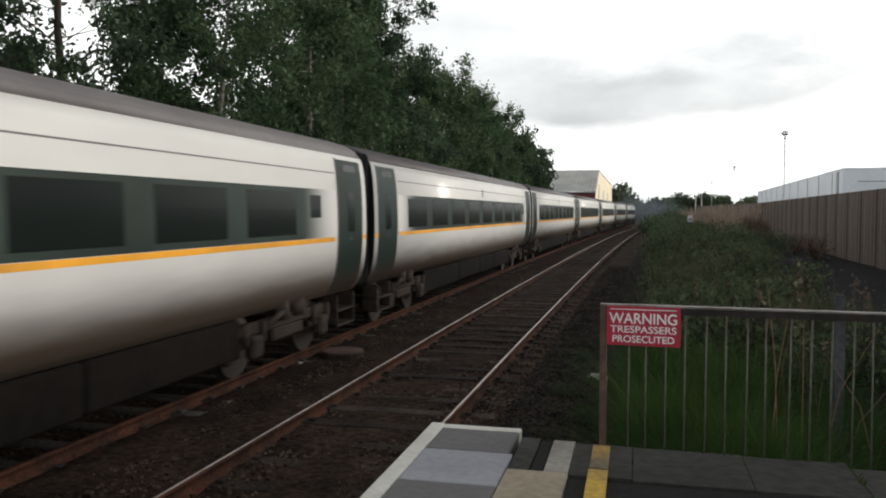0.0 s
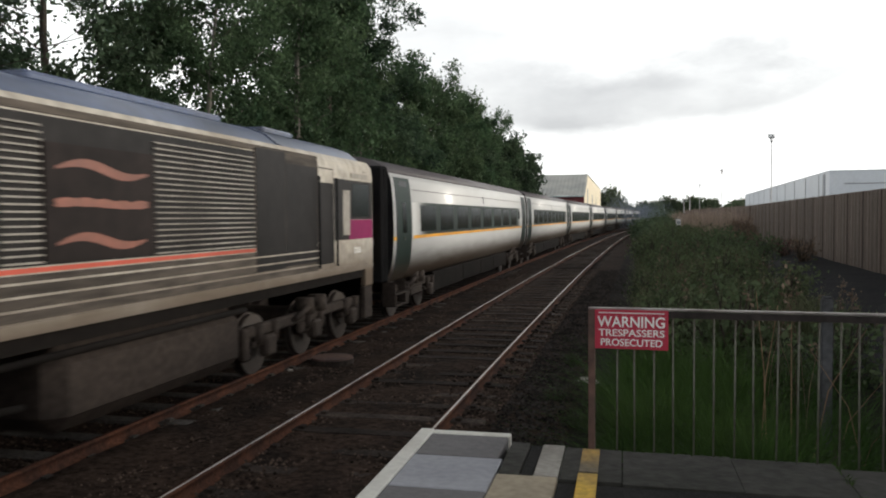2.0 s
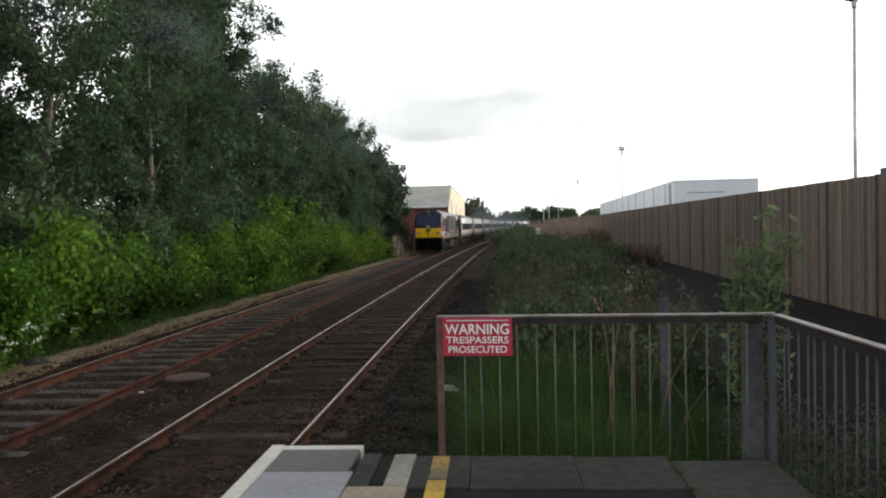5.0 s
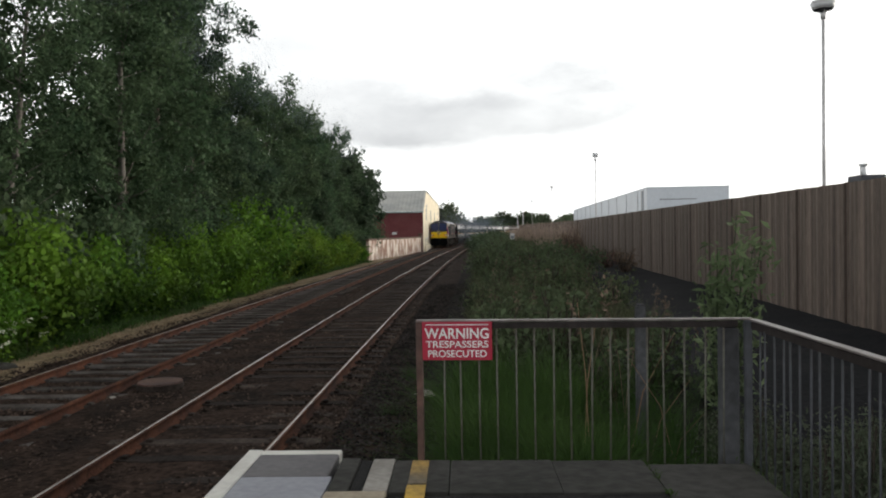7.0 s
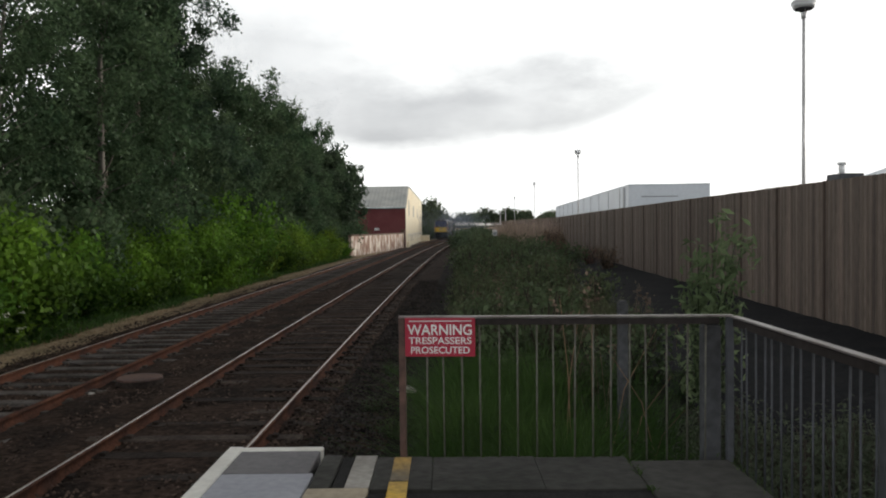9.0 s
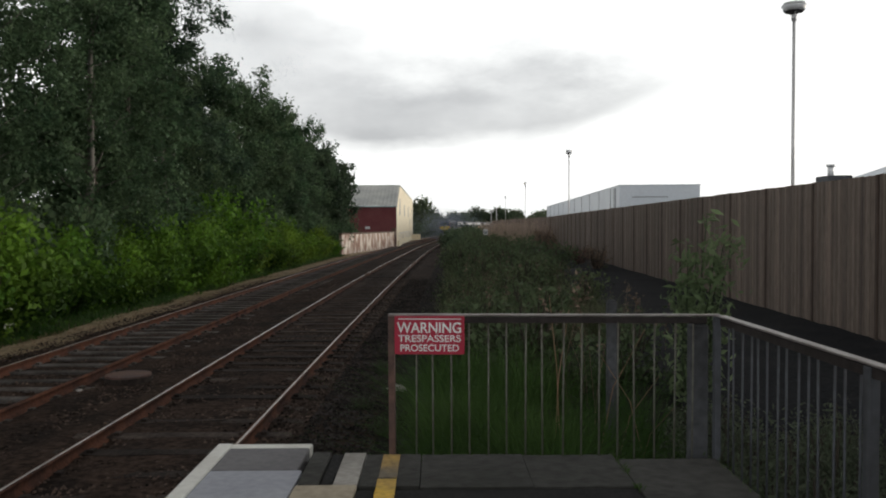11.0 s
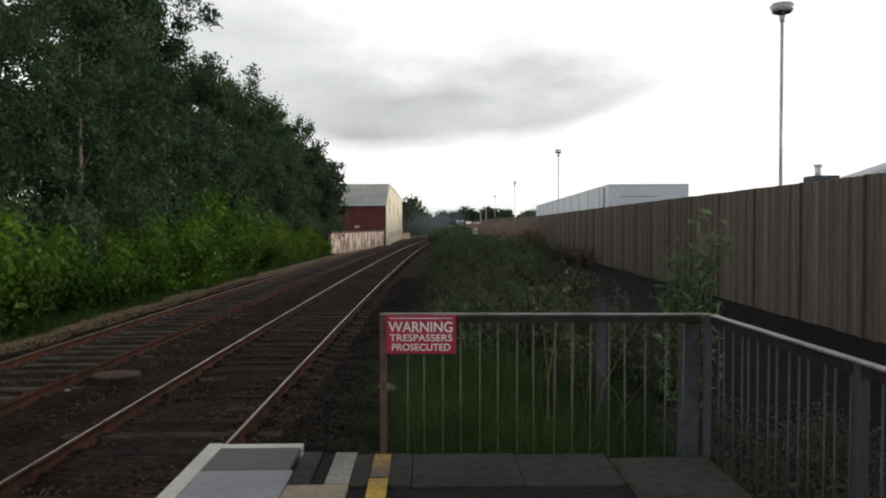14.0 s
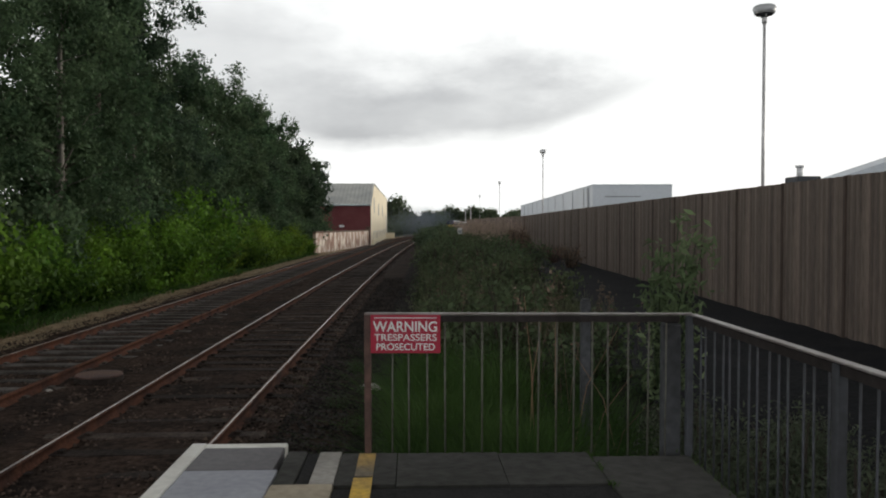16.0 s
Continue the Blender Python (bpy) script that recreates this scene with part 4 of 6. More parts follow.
def build_coach(wheel_me):
    c = tagged(empty("passenger_coach"), "silver and dark green railway coach with orange stripe", "railway coach", group="train of coaches")
    h = COACH_L / 2
    bm = bmesh.new()
    prism(bm, SIDE + [(-x, z) for x, z in SIDE[::-1]], -h, h)
    for f in bm.faces:
        f.smooth = abs(f.normal.y) < 0.5 and len(f.verts) == 4
    bmesh.ops.recalc_face_normals(bm, faces=bm.faces)
    # end walls painted black for the dark of the gap between coaches
    for f in bm.faces:
        if len(f.verts) > 4:
            f.material_index = 1
    body = part("body", bm, [M["coachwhite"], M["rubber"]], c, "silver-white coach body, dirt and painted shade along the bottom")
    bm = bmesh.new()
    prism(bm, ROOF + [(-x, z) for x, z in ROOF[:-1][::-1]], -h, h)
    for f in bm.faces:
        f.smooth = len(f.verts) == 4
    bmesh.ops.translate(bm, vec=(0, 0, 0.003), verts=bm.verts)
    bmesh.ops.recalc_face_normals(bm, faces=bm.faces)
    part("roof", bm, M["coachroof"], c, "dark grey roof")
    pieces("groove", side_panel(bmesh.new(), -h + 1.55, h - 1.55, 3.020, 3.040, 0.003, 1, 0.01), M["coachroof"], c, "thin dark line below the roof")
    pieces("stripe", side_panel(bmesh.new(), -h + 1.60, h - 1.60, 1.872, 1.945, 0.004, 1, 0.01), M["orange"], c, "orange waist stripe")
    for y0, y1 in ((-h + 0.02, -h + 0.22), (h - 0.22, h - 0.02)):
        pieces("stripe", side_panel(bmesh.new(), y0, y1, 1.872, 1.945, 0.004, 1, 0.01), M["orange"], c)
    bands = pieces("window_band", side_panel(bmesh.new(), -h + 1.52, h - 1.52, 1.95, 2.74, 0.004, 6, 0.01), M["coachgreen"], c, "dark green window band")
    wm = side_panel(bmesh.new(), -0.76, 0.76, 2.03, 2.67, 0.009, 5, 0.012, sides=(1,))
    me = bpy.data.meshes.new("window")
    wm.to_mesh(me)
    wm.free()
    me.materials.append(M["winglass"])
    y = h - 3.93
    while y > -h + 2.4:
        for k in (0, 180):
            share("window", me, bands[0 if k == 0 else 1], pose(0, y, 0, 0, 0, k))
        y -= 2.06
    pieces("toilet_window", side_panel(bmesh.new(), h - 2.62, h - 2.2, 2.28, 2.64, 0.009, 3, 0.012), M["winglass"], c, "small dark window")
    for y0 in (-h + 0.24, h - 1.42):
        for sd in (1, -1):
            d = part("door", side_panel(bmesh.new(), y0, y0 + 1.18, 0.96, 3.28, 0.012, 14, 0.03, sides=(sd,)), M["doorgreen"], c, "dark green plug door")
            part("door_window", side_panel(bmesh.new(), y0 + 0.42, y0 + 0.76, 2.02, 2.72, 0.016, 5, 0.01, sides=(sd,)), M["winglass"], d, "narrow door window")
            part("door_sign", side_panel(bmesh.new(), y0 + 0.30, y0 + 0.90, 3.08, 3.20, 0.016, 1, 0.01, sides=(sd,)), M["galv"], d, "grey route sign box")
            part("door_frame", side_panel(bmesh.new(), y0 - 0.03, y0 - 0.004, 1.0, 3.30, 0.016, 10, 0.02, sides=(sd,)), M["galv"], d)
            part("handle", side_panel(bmesh.new(), y0 + 0.52, y0 + 0.64, 1.86, 1.94, 0.022, 1, 0.012, sides=(sd,)), M["chrome"], d, "small bright door button")
        st = bmesh.new()
        for s in (1, -1):
            xa, xb = sorted((s * 1.10, s * 1.40))
            box(st, xa, y0 + 0.15, 0.62, xb, y0 + 1.0, 0.66)
            box(st, xa, y0 + 0.15, 0.36, xb, y0 + 1.0, 0.40)
            for yy in (y0 + 0.15, y0 + 0.96):
                box(st, xa, yy, 0.36, xb, yy + 0.04, 0.92)
        pieces("step_frame", st, M["bogie"], c, "grimy iron access step")
    bm = bmesh.new()
    for s in (-1, 1):
        for hw, yy in ((1.13, s * (h + 0.07)), (1.08, s * (h + 0.18))):
            box(bm, -hw - 0.25, min(yy - 0.06, yy + 0.06), 0.95, hw + 0.25, max(yy - 0.06, yy + 0.06), 3.50, bevel=0.05)
        cyl(bm, (0, s * h, 0.85), (0, s * (h + 0.28), 0.85), 0.12, n=10)
        cyl(bm, (0.45, s * (h + 0.05), 0.85), (0.42, s * (h + 0.2), 0.35), 0.035, n=8)
    pieces("gangway", bm, M["rubber"], c, "black rubber gangway bellows")
    bm = bmesh.new()
    for y0, y1, zb in ((-6.25, -2.4, 0.34), (-2.38, 0.6, 0.36), (0.62, 3.1, 0.34), (3.12, 6.25, 0.36)):
        box(bm, -1.24, y0, zb, 1.24, y1, 0.90, bevel=0.03)
    pieces("equipment_box", bm, M["underframe"], c, "grimy equipment box under the floor")
    mk = bmesh.new()
    for k in range(3):
        side_panel(mk, -0.16, 0.0, 2.84 + 0.085 * k, 2.90 + 0.085 * k, 0.005, 1, 0.01)
    pieces("emblem", mk, M["locodark"], c, "small dark emblem above the windows")
    for yc in (-7.85, 7.85):
        bogie_parts(c, yc, (-1.2, 1.2), wheel_me, 1.13)
    return c


LOCO_L = 18.7


def build_loco(wheel_me):
    """The locomotive at the tail: its cab at -y looks back."""
    c = tagged(empty("diesel_locomotive"), "cream, dark grey and magenta diesel locomotive with yellow end", "locomotive")
    h = LOCO_L / 2
    W = 1.28
    # main side walls with rounded cant to the roof
    sec = [(W, 1.42), (W, 3.22), (W - 0.03, 3.40), (W - 0.12, 3.52)]
    roof = [(W - 0.12, 3.52), (W - 0.33, 3.69), (W - 0.62, 3.80), (0.34, 3.865), (0.0, 3.88)]
    bm = bmesh.new()
    rear, front = -h + 0.42, h - 0.42
    for s in (1, -1):
        skin(bm, [(s * x, z) for x, z in sec], rear, front, smooth=False)
    box(bm, -W + 0.01, -h + 0.35, 1.36, W - 0.01, h - 0.35, 1.43)
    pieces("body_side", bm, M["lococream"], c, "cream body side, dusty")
    bm = bmesh.new()
    skin(bm, roof + [(-x, z) for x, z in roof[:-1][::-1]], -h + 0.95, h - 0.95)
    part("roof", bm, M["locoroof"], c, "blue-grey weathered roof")
    bm = bmesh.new()
    for y0, y1 in ((-6.2, -3.6), (-2.4, -1.6), (0.0, 4.0), (5.4, 6.6)):
        box(bm, -0.55, y0, 3.80, 0.55, y1, 3.925, bevel=0.04)
    for y in (-1.55, 4.6):
        prism(bm, [(x * 1.012, z + 0.015) for x, z in roof] + [(-x * 1.012, z + 0.015) for x, z in roof[:-1][::-1]] + [(-W + 0.2, 3.5), (W - 0.2, 3.5)], y, y + 0.14)
    pieces("roof_hatch", bm, M["locoroof"], c)
    cyl_bm = cyl(bmesh.new(), (0, -3.0, 3.86), (0, -3.0, 4.02), 0.24, n=14)
    part("exhaust_stack", cyl_bm, M["rubber"], c, "black exhaust stack")
    # the two cab ends
    for s in (-1, 1):
        def P(x, d, z):
            return (x * -s if s > 0 else x, s * (h - d), z)
        # profile of the nose centre: depth d behind the buffer plane at each height
        prof = [(0.10, 1.42), (0.02, 1.46), (0.0, 1.96), (0.0, 2.27), (0.03, 2.56), (0.12, 2.84), (0.30, 3.36), (0.44, 3.54), (0.68, 3.72), (0.96, 3.88)]
        def roof_z(x):
            pts = [(0.0, 3.88), (0.34, 3.865), (W - 0.62, 3.80), (W - 0.33, 3.69), (W - 0.12, 3.52), (W, 3.28)]
            for (xa, za), (xb, zb) in zip(pts, pts[1:]):
                if xa <= abs(x) <= xb + 1e-6:
                    return za + (zb - za) * (abs(x) - xa) / (xb - xa)
            return 3.28
        cols = [-W, -W + 0.12, -0.62, 0.0, 0.62, W - 0.12, W]
        bm = bmesh.new()
        grid = []
        for d, z in prof:
            row = []
            for x in cols:
                dd = d + (0.34 if abs(x) == W else 0.02 if abs(x) > 1.1 else 0.0) + 0.05 * (x / W) ** 2
                zz = z
                if z > 3.3:
                    zz = 3.28 + (roof_z(x) + 0.004 - 3.28) * (z - 3.28) / 0.60
                row.append(bm.verts.new(P(x, min(dd, 0.96) if z > 3.4 else dd, zz)))
            grid.append(row)
        for i in range(len(prof) - 1):
            for j in range(len(cols) - 1):
                q = (grid[i][j], grid[i][j + 1], grid[i + 1][j + 1], grid[i + 1][j])
                f = bm.faces.new(q)
                f.material_index = 0 if prof[i][1] < 2.2 else (2 if i >= 6 else 1)
                if j in (0, 5):
                    f.material_index = 3 if i in (2, 3, 4) else (4 if i < 2 or i in (5, 6) else f.material_index)
        bmesh.ops.recalc_face_normals(bm, faces=bm.faces)
        end = part("cab_end", bm, [M["yellow"], M["navy"], M["navy"], M["maroon"], M["lococream"]], c, "yellow cab end with dark window surround", smooth=False)
        # windscreens
        for sx in (-1, 1):
            ws = bmesh.new()
            pts = [(0.15, 0.045, 2.57), (1.04, 0.09, 2.57), (1.10, 0.15, 2.68), (1.03, 0.36, 3.38), (0.94, 0.39, 3.46), (0.22, 0.35, 3.50), (0.14, 0.33, 3.44), (0.07, 0.07, 2.66)]
            front_v = [ws.verts.new(P(sx * x, d - 0.055, z)) for x, d, z in pts]
            back_v = [ws.verts.new(P(sx * x, d + 0.05, z)) for x, d, z in pts]
            ws.faces.new(front_v)
            for i in range(len(pts)):
                j = (i + 1) % len(pts)
                ws.faces.new((front_v[i], back_v[i], back_v[j], front_v[j]))
            bmesh.ops.recalc_face_normals(ws, faces=ws.faces)
            part("windscreen", ws, M["windscreen"], end, "blue-tinted windscreen")
            wp = cyl(bmesh.new(), P(sx * 0.55, 0.28, 3.42), P(sx * 0.42, 0.10, 2.75), 0.014, n=6)
            part("wiper", wp, M["rubber"], end)
        pil = bmesh.new()
        q = [P(-0.03, 0.10, 3.02), P(0.03, 0.10, 3.02), P(0.12, 0.32, 3.56), P(-0.12, 0.32, 3.56)]
        qb = [P(-0.03, 0.21, 3.02), P(0.03, 0.21, 3.02), P(0.15, 0.45, 3.56), P(-0.15, 0.45, 3.56)]
        va, vb = [pil.verts.new(p) for p in q], [pil.verts.new(p) for p in qb]
        pil.faces.new(va)
        for i in range(4):
            pil.faces.new((va[i], vb[i], vb[(i + 1) % 4], va[(i + 1) % 4]))
        bmesh.ops.recalc_face_normals(pil, faces=pil.faces)
        part("centre_pillar", pil, M["galv"], end, "grey pillar between the windscreens")
        def lamp(x, z, r, glow, nm):
            bm = bmesh.new()
            cyl(bm, P(x, 0.06, z), P(x, -0.05, z), r * 1.42, n=20)
            ring = part(nm, bm, M["galv"], end, "round lamp with metal rim")
            bm = cyl(bmesh.new(), P(x, -0.048, z), P(x, -0.060, z), r * 0.78, n=18)
            part("lens", bm, glow, ring)
        for x in (-0.11, 0.12):
            lamp(x, 2.10, 0.085, M["chrome"], "headlight")
        for sx in (-1, 1):
            lamp(sx * 0.81, 1.83, 0.072, M["taillight"] if s < 0 else M["winglass"], "tail_lamp")
            lamp(sx * 1.05, 1.83, 0.072, M["lampwhite"], "marker_lamp")
        hose = bmesh.new()
        for k in range(7):
            cyl(hose, P(0.03 * math.sin(k), -0.03 - 0.06 * math.sin(k * 0.5), 1.95 - k * 0.085), P(0.03 * math.sin(k + 1), -0.03 - 0.06 * math.sin((k + 1) * 0.5), 1.95 - (k + 1) * 0.085), 0.035, n=8)
        box(hose, -0.16, min(s * (h - 0.02), s * (h + 0.05)), 1.84, 0.0, max(s * (h - 0.02), s * (h + 0.05)), 2.0)
        part("jumper_hose", hose, M["hosered"], end, "rusty brown jumper hose")
        mark = text_part("running_number", "206", 0.17, 0, 0, 0, M["white"], end, 0.002, 0.36)
        mark.matrix_basis = pose(0, s * (h + 0.006), 2.36, 0, 0, 0 if s < 0 else 180) @ mark.matrix_basis
        bm = bmesh.new()
        a, b = sorted((s * (h - 0.50), s * (h - 0.30)))
        box(bm, -0.05, a, 3.66, 0.05, b, 3.775, bevel=0.02)
        part("roof_lamp", bm, M["lampwhite"], end, "pale roof lamp housing")
        # pilot, buffers
        bm = bmesh.new()
        a, b = sorted((s * (h - 0.35), s * (h - 0.12)))
        box(bm, -1.15, a, 0.30, 1.15, b, 1.42, bevel=0.03)
        for sx in (-1, 1):
            b3 = cyl(bmesh.new(), P(sx * 0.84, 0.15, 1.02), P(sx * 0.84, -0.06, 1.02), 0.11, n=12)
            cyl(b3, P(sx * 0.84, -0.06, 1.02), P(sx * 0.84, -0.11, 1.02), 0.22, n=18)
            part("buffer", b3, M["blackbeam"], c, "black round buffer")
            part("brake_hose", cyl(bmesh.new(), P(sx * 0.45, 0.10, 1.2), P(sx * 0.42, -0.06, 0.55), 0.035, n=8), M["blackbeam"], c, "black brake hose")
        b3 = cyl(bmesh.new(), P(0, 0.1, 1.05), P(0, -0.12, 1.0), 0.09, n=10)
        box(b3, -0.1, min(s * h, s * (h + 0.12)), 0.75, 0.1, max(s * h, s * (h + 0.12)), 0.95, bevel=0.02)
        part("coupling", b3, M["rubber"], c, "black coupling hook")
        part("buffer_beam", bm, M["blackbeam"], c, "black buffer beam")
        # cream corner step panels
        bm = bmesh.new()
        for sx in (-1, 1):
            x0, x1 = sorted((sx * (W - 0.10), sx * (W + 0.01)))
            a, b = sorted((s * (h - 0.92), s * (h - 0.45)))
            box(bm, x0, a, 0.98, x1, b, 1.44, bevel=0.02)
        pieces("corner_panel", bm, M["lococream"], c, "cream corner panel")
        bm = bmesh.new()
        for sx in (-1, 1):
            x0, x1 = sorted((sx * (W - 0.12), sx * (W - 0.01)))
            box(bm, x0, a, 0.32, x1, b, 0.975, bevel=0.02)
        pieces("corner_step", bm, M["bogie"], c, "grimy corner step")
    # side livery, both flanks
    def flank(name, y0, y1, z0, z1, m, label="", out=0.006, parent=None, thick=0.02):
        bm = bmesh.new()
        for s in (1, -1):
            a, b = sorted((s * (W + out), s * (W + out - thick)))
            box(bm, a, -h + y0, z0, b, -h + y1, z1)
        return pieces(name, bm, m, parent or c, label)[0]
    def both(name, y0, y1, *a, **k):
        flank(name, y0, y1, *a, **k)
        flank(name, LOCO_L - y1, LOCO_L - y0, *a, **k)
    both("waist_panel", 0.45, 1.85, 1.96, 2.34, M["maroon"], "magenta panel under the cab window")
    both("cab_side_panel", 1.855, 2.62, 1.96, 3.10, M["locodark"], "dark panel behind the cab window")
    both("cab_side_panel", 0.45, 1.85, 2.345, 3.10, M["locodark"])
    both("cab_window", 0.68, 1.66, 2.40, 3.04, M["winglass"], "dark cab side window", out=0.012)
    both("cab_window_blind", 1.80, 2.18, 2.05, 2.90, M["louvre"], "pale side panel", out=0.010)
    both("cab_vent", 0.70, 1.72, 3.14, 3.24, M["louvre"], "slim cab ventilator", out=0.012)
    for y0 in (2.68, LOCO_L - 3.42):
        d = flank("door", y0, y0 + 0.74, 1.56, 3.26, M["locodark"], "dark cab door", out=0.010)
        flank("door_top", y0 + 0.02, y0 + 0.72, 3.00, 3.24, M["lococream"], out=0.013, parent=d)
        for yy in (y0 - 0.05, y0 + 0.79):
            bm = bmesh.new()
            for s in (1, -1):
                cyl(bm, (s * (W + 0.06), -h + yy, 1.5), (s * (W + 0.06), -h + yy, 3.10), 0.022, n=6)
            pieces("handrail", bm, M["rubber"], d, "black handrail")
    flank("engine_panel", 3.48, 4.52, 1.96, 3.16, M["locodark"], "dark grey side panel")
    flank("engine_panel", 3.45, LOCO_L - 3.45, 1.96, 3.24, M["locodark"], "dark grey side panelling", out=0.002, thick=0.01)
    flank("red_stripe", 0.45, 4.52, 1.885, 1.945, M["redstripe"], "thin red waist stripe", out=0.008)
    g = flank("mesh_grille", 4.55, 6.75, 1.74, 3.36, M["locogrille"], "black mesh air intake grille", out=0.014)
    flank("grille_bar", 4.55, 6.75, 2.52, 2.56, M["locodark"], out=0.022, parent=g)
    z = 1.98
    seg = ((6.82, 7.82), (8.12, 8.62), (10.42, 12.85))
    lo = flank("louvre_bay", 6.80, 12.9, 1.96, 3.34, M["locodark"], "bay of cream louvres", out=0.003)
    while z < 3.28:
        bm = bmesh.new()
        for s in (1, -1):
            for a, b in seg:
                x0, x1 = sorted((s * (W + 0.004), s * (W + 0.035)))
                box(bm, x0, -h + a, z, x1, -h + b, z + 0.018)
        pieces("louvre_slat", bm, M["louvre"], lo)
        z += 0.066
    flank("red_stripe", 6.80, 12.9, 1.90, 1.945, M["redstripe"], out=0.008)
    flank("sooty_panel", 6.80, 15.3, 1.47, 1.885, M["locogrime"], "grimy lower side below the louvres", out=0.004, thick=0.01)
    flank("sooty_panel", 4.55, 15.3, 3.365, 3.44, M["locogrime"], out=-0.004, thick=0.02)
    for z in (1.56, 1.68, 1.80):
        flank("side_moulding", 6.80, 15.3, z, z + 0.022, M["lococream"], "thin pale moulding", out=0.016, thick=0.02)
    flank("sooty_panel", 12.92, 15.3, 1.96, 3.36, M["locogrime"], out=0.005, thick=0.01)
    flank("rain_strip", 7.86, 8.04, 1.50, 3.5, M["locodark"], "dark body joint", out=0.014)
    e = flank("emblem_panel", 8.65, 10.38, 1.98, 3.10, M["emblembrown"], "dark panel with orange swooshes", out=0.036, thick=0.04)
    for k, (z0, a, b) in enumerate(((2.86, 8.80, 10.25), (2.52, 8.78, 10.25), (2.14, 8.80, 10.2))):
        bm = bmesh.new()
        for s in (1, -1):
            n = 10
            top, bot = [], []
            for i in range(n + 1):
                y = -h + a + (b - a) * i / n
                wv = (0.012 if k == 1 else 0.055) * math.sin(i / n * 6.3)
                th = 0.05 + 0.02 * (i % 2) if k == 1 else 0.055 * (0.35 + math.sin(math.pi * i / n))
                top.append(bm.verts.new((s * (W + 0.040), y, z0 + wv + th)))
                bot.append(bm.verts.new((s * (W + 0.040), y, z0 + wv - th * 0.4)))
            for i in range(n):
                bm.faces.new((bot[i], bot[i + 1], top[i + 1], top[i]) if s > 0 else (bot[i], top[i], top[i + 1], bot[i + 1]))
        pieces("swoosh", bm, M["swoosh"], e, "orange wavy stripe")
    flank("engine_panel", 12.95, 13.95, 1.60, 3.40, M["locodark"], "dark grimy side panel", out=0.012)
    flank("engine_panel", 13.98, 15.25, 1.62, 3.24, M["locodark"], "dark side panel", out=0.008)
    for sd in (1, -1):
        for a in (1.4, LOCO_L - 1.4):
            mark = text_part("running_number", "206", 0.16, 0, 0, 0, M["white"], c, 0.002, 0.40)
            mark.matrix_basis = pose(sd * (W + 0.008), -h + a, 1.69, 0, 0, 90 * sd) @ mark.matrix_basis
    # sole bar, tank, hand rails, bogies
    flank("sole_bar", 0.6, LOCO_L - 0.6, 1.34, 1.46, M["lococream"], "cream sole bar", out=0.03, thick=0.08)
    bm = bmesh.new()
    for s in (1, -1):
        x0, x1 = sorted((s * 0.7, s * 1.24))
        box(bm, x0, -8.6, 1.18, x1, 8.6, 1.33)
        cyl(bm, (s * 1.28, -3.2, 1.10), (s * 1.28, 3.2, 1.10), 0.04, n=8)
        cyl(bm, (s * 1.26, -4.0, 0.98), (s * 1.26, -1.0, 0.70), 0.035, n=8)
    pieces("frame_pipe", bm, M["underframe"], c, "grimy frame and pipes")
    bm = bmesh.new()
    box(bm, -1.22, -0.5, 0.28, 1.22, 3.3, 1.15, bevel=0.18)
    part("fuel_tank", bm, M["bogie"], c, "large grimy fuel tank")
    bm = bmesh.new()
    box(bm, -1.20, -2.1, 0.35, 1.20, -1.2, 1.15, bevel=0.03)
    for s in (1, -1):
        cyl(bm, (s * 0.95, -2.6, 0.75), (s * 0.95, -2.9, 0.75), 0.25, n=14)
        cyl(bm, (s * 0.95, -3.4, 0.75), (s * 0.95, -3.1, 0.75), 0.25, n=14)
    pieces("battery_box", bm, M["bogie"], c, "grimy battery box")
    for yc in (-6.0, 6.0):
        bogie_parts(c, yc, (-1.85, 0.0, 1.85), wheel_me, 1.06)
    return c


# ---------------------------------------------------------------- fence and buildings
def build_fence():
    fn = tagged(empty("timber_fence"), "tall brown timber board fence along the yard", "fence", kind="structure")
    pitch = 3.1
    bm = bmesh.new()
    rng = random.Random(4)
    n = 26
    w = (pitch - 0.12) / n
    for i in range(n):
        y = -pitch / 2 + 0.06 + i * w
        box(bm, -0.012 - rng.uniform(0, 0.012), y + 0.006, rng.uniform(-0.02, 0.02), 0.014, y + w - 0.012, 3.40 + rng.uniform(-0.008, 0.008))
    for z in (0.4, 1.6, 2.9):
        box(bm, 0.016, -pitch / 2, z, 0.08, pitch / 2, z + 0.1)
    box(bm, 0.0145, -pitch / 2, 0.0, 0.0158, pitch / 2, 3.36)
    me = bpy.data.meshes.new("fence_panel")
    bm.to_mesh(me)
    bm.free()
    me.materials.append(M["wood"])
    pb = B(-0.045, -0.05, -0.1, 0.06, 0.05, 3.43, bevel=0.01)
    pm = bpy.data.meshes.new("fence_post")
    pb.to_mesh(pm)
    pb.free()
    pm.materials.append(M["woodpost"])
    y = -8.35
    while y < 151:
        yc = y + pitch / 2
        hd = -math.degrees(math.atan((fence_x(yc + 1) - fence_x(yc - 1)) / 2))
        share("fence_post", pm, fn, pose(fence_x(y), y, -0.05, 0, 0, hd))
        share("fence_panel", me, fn, pose(fence_x(yc), yc, -0.03, rng.uniform(-.3, .3), 0, hd))
        y += pitch


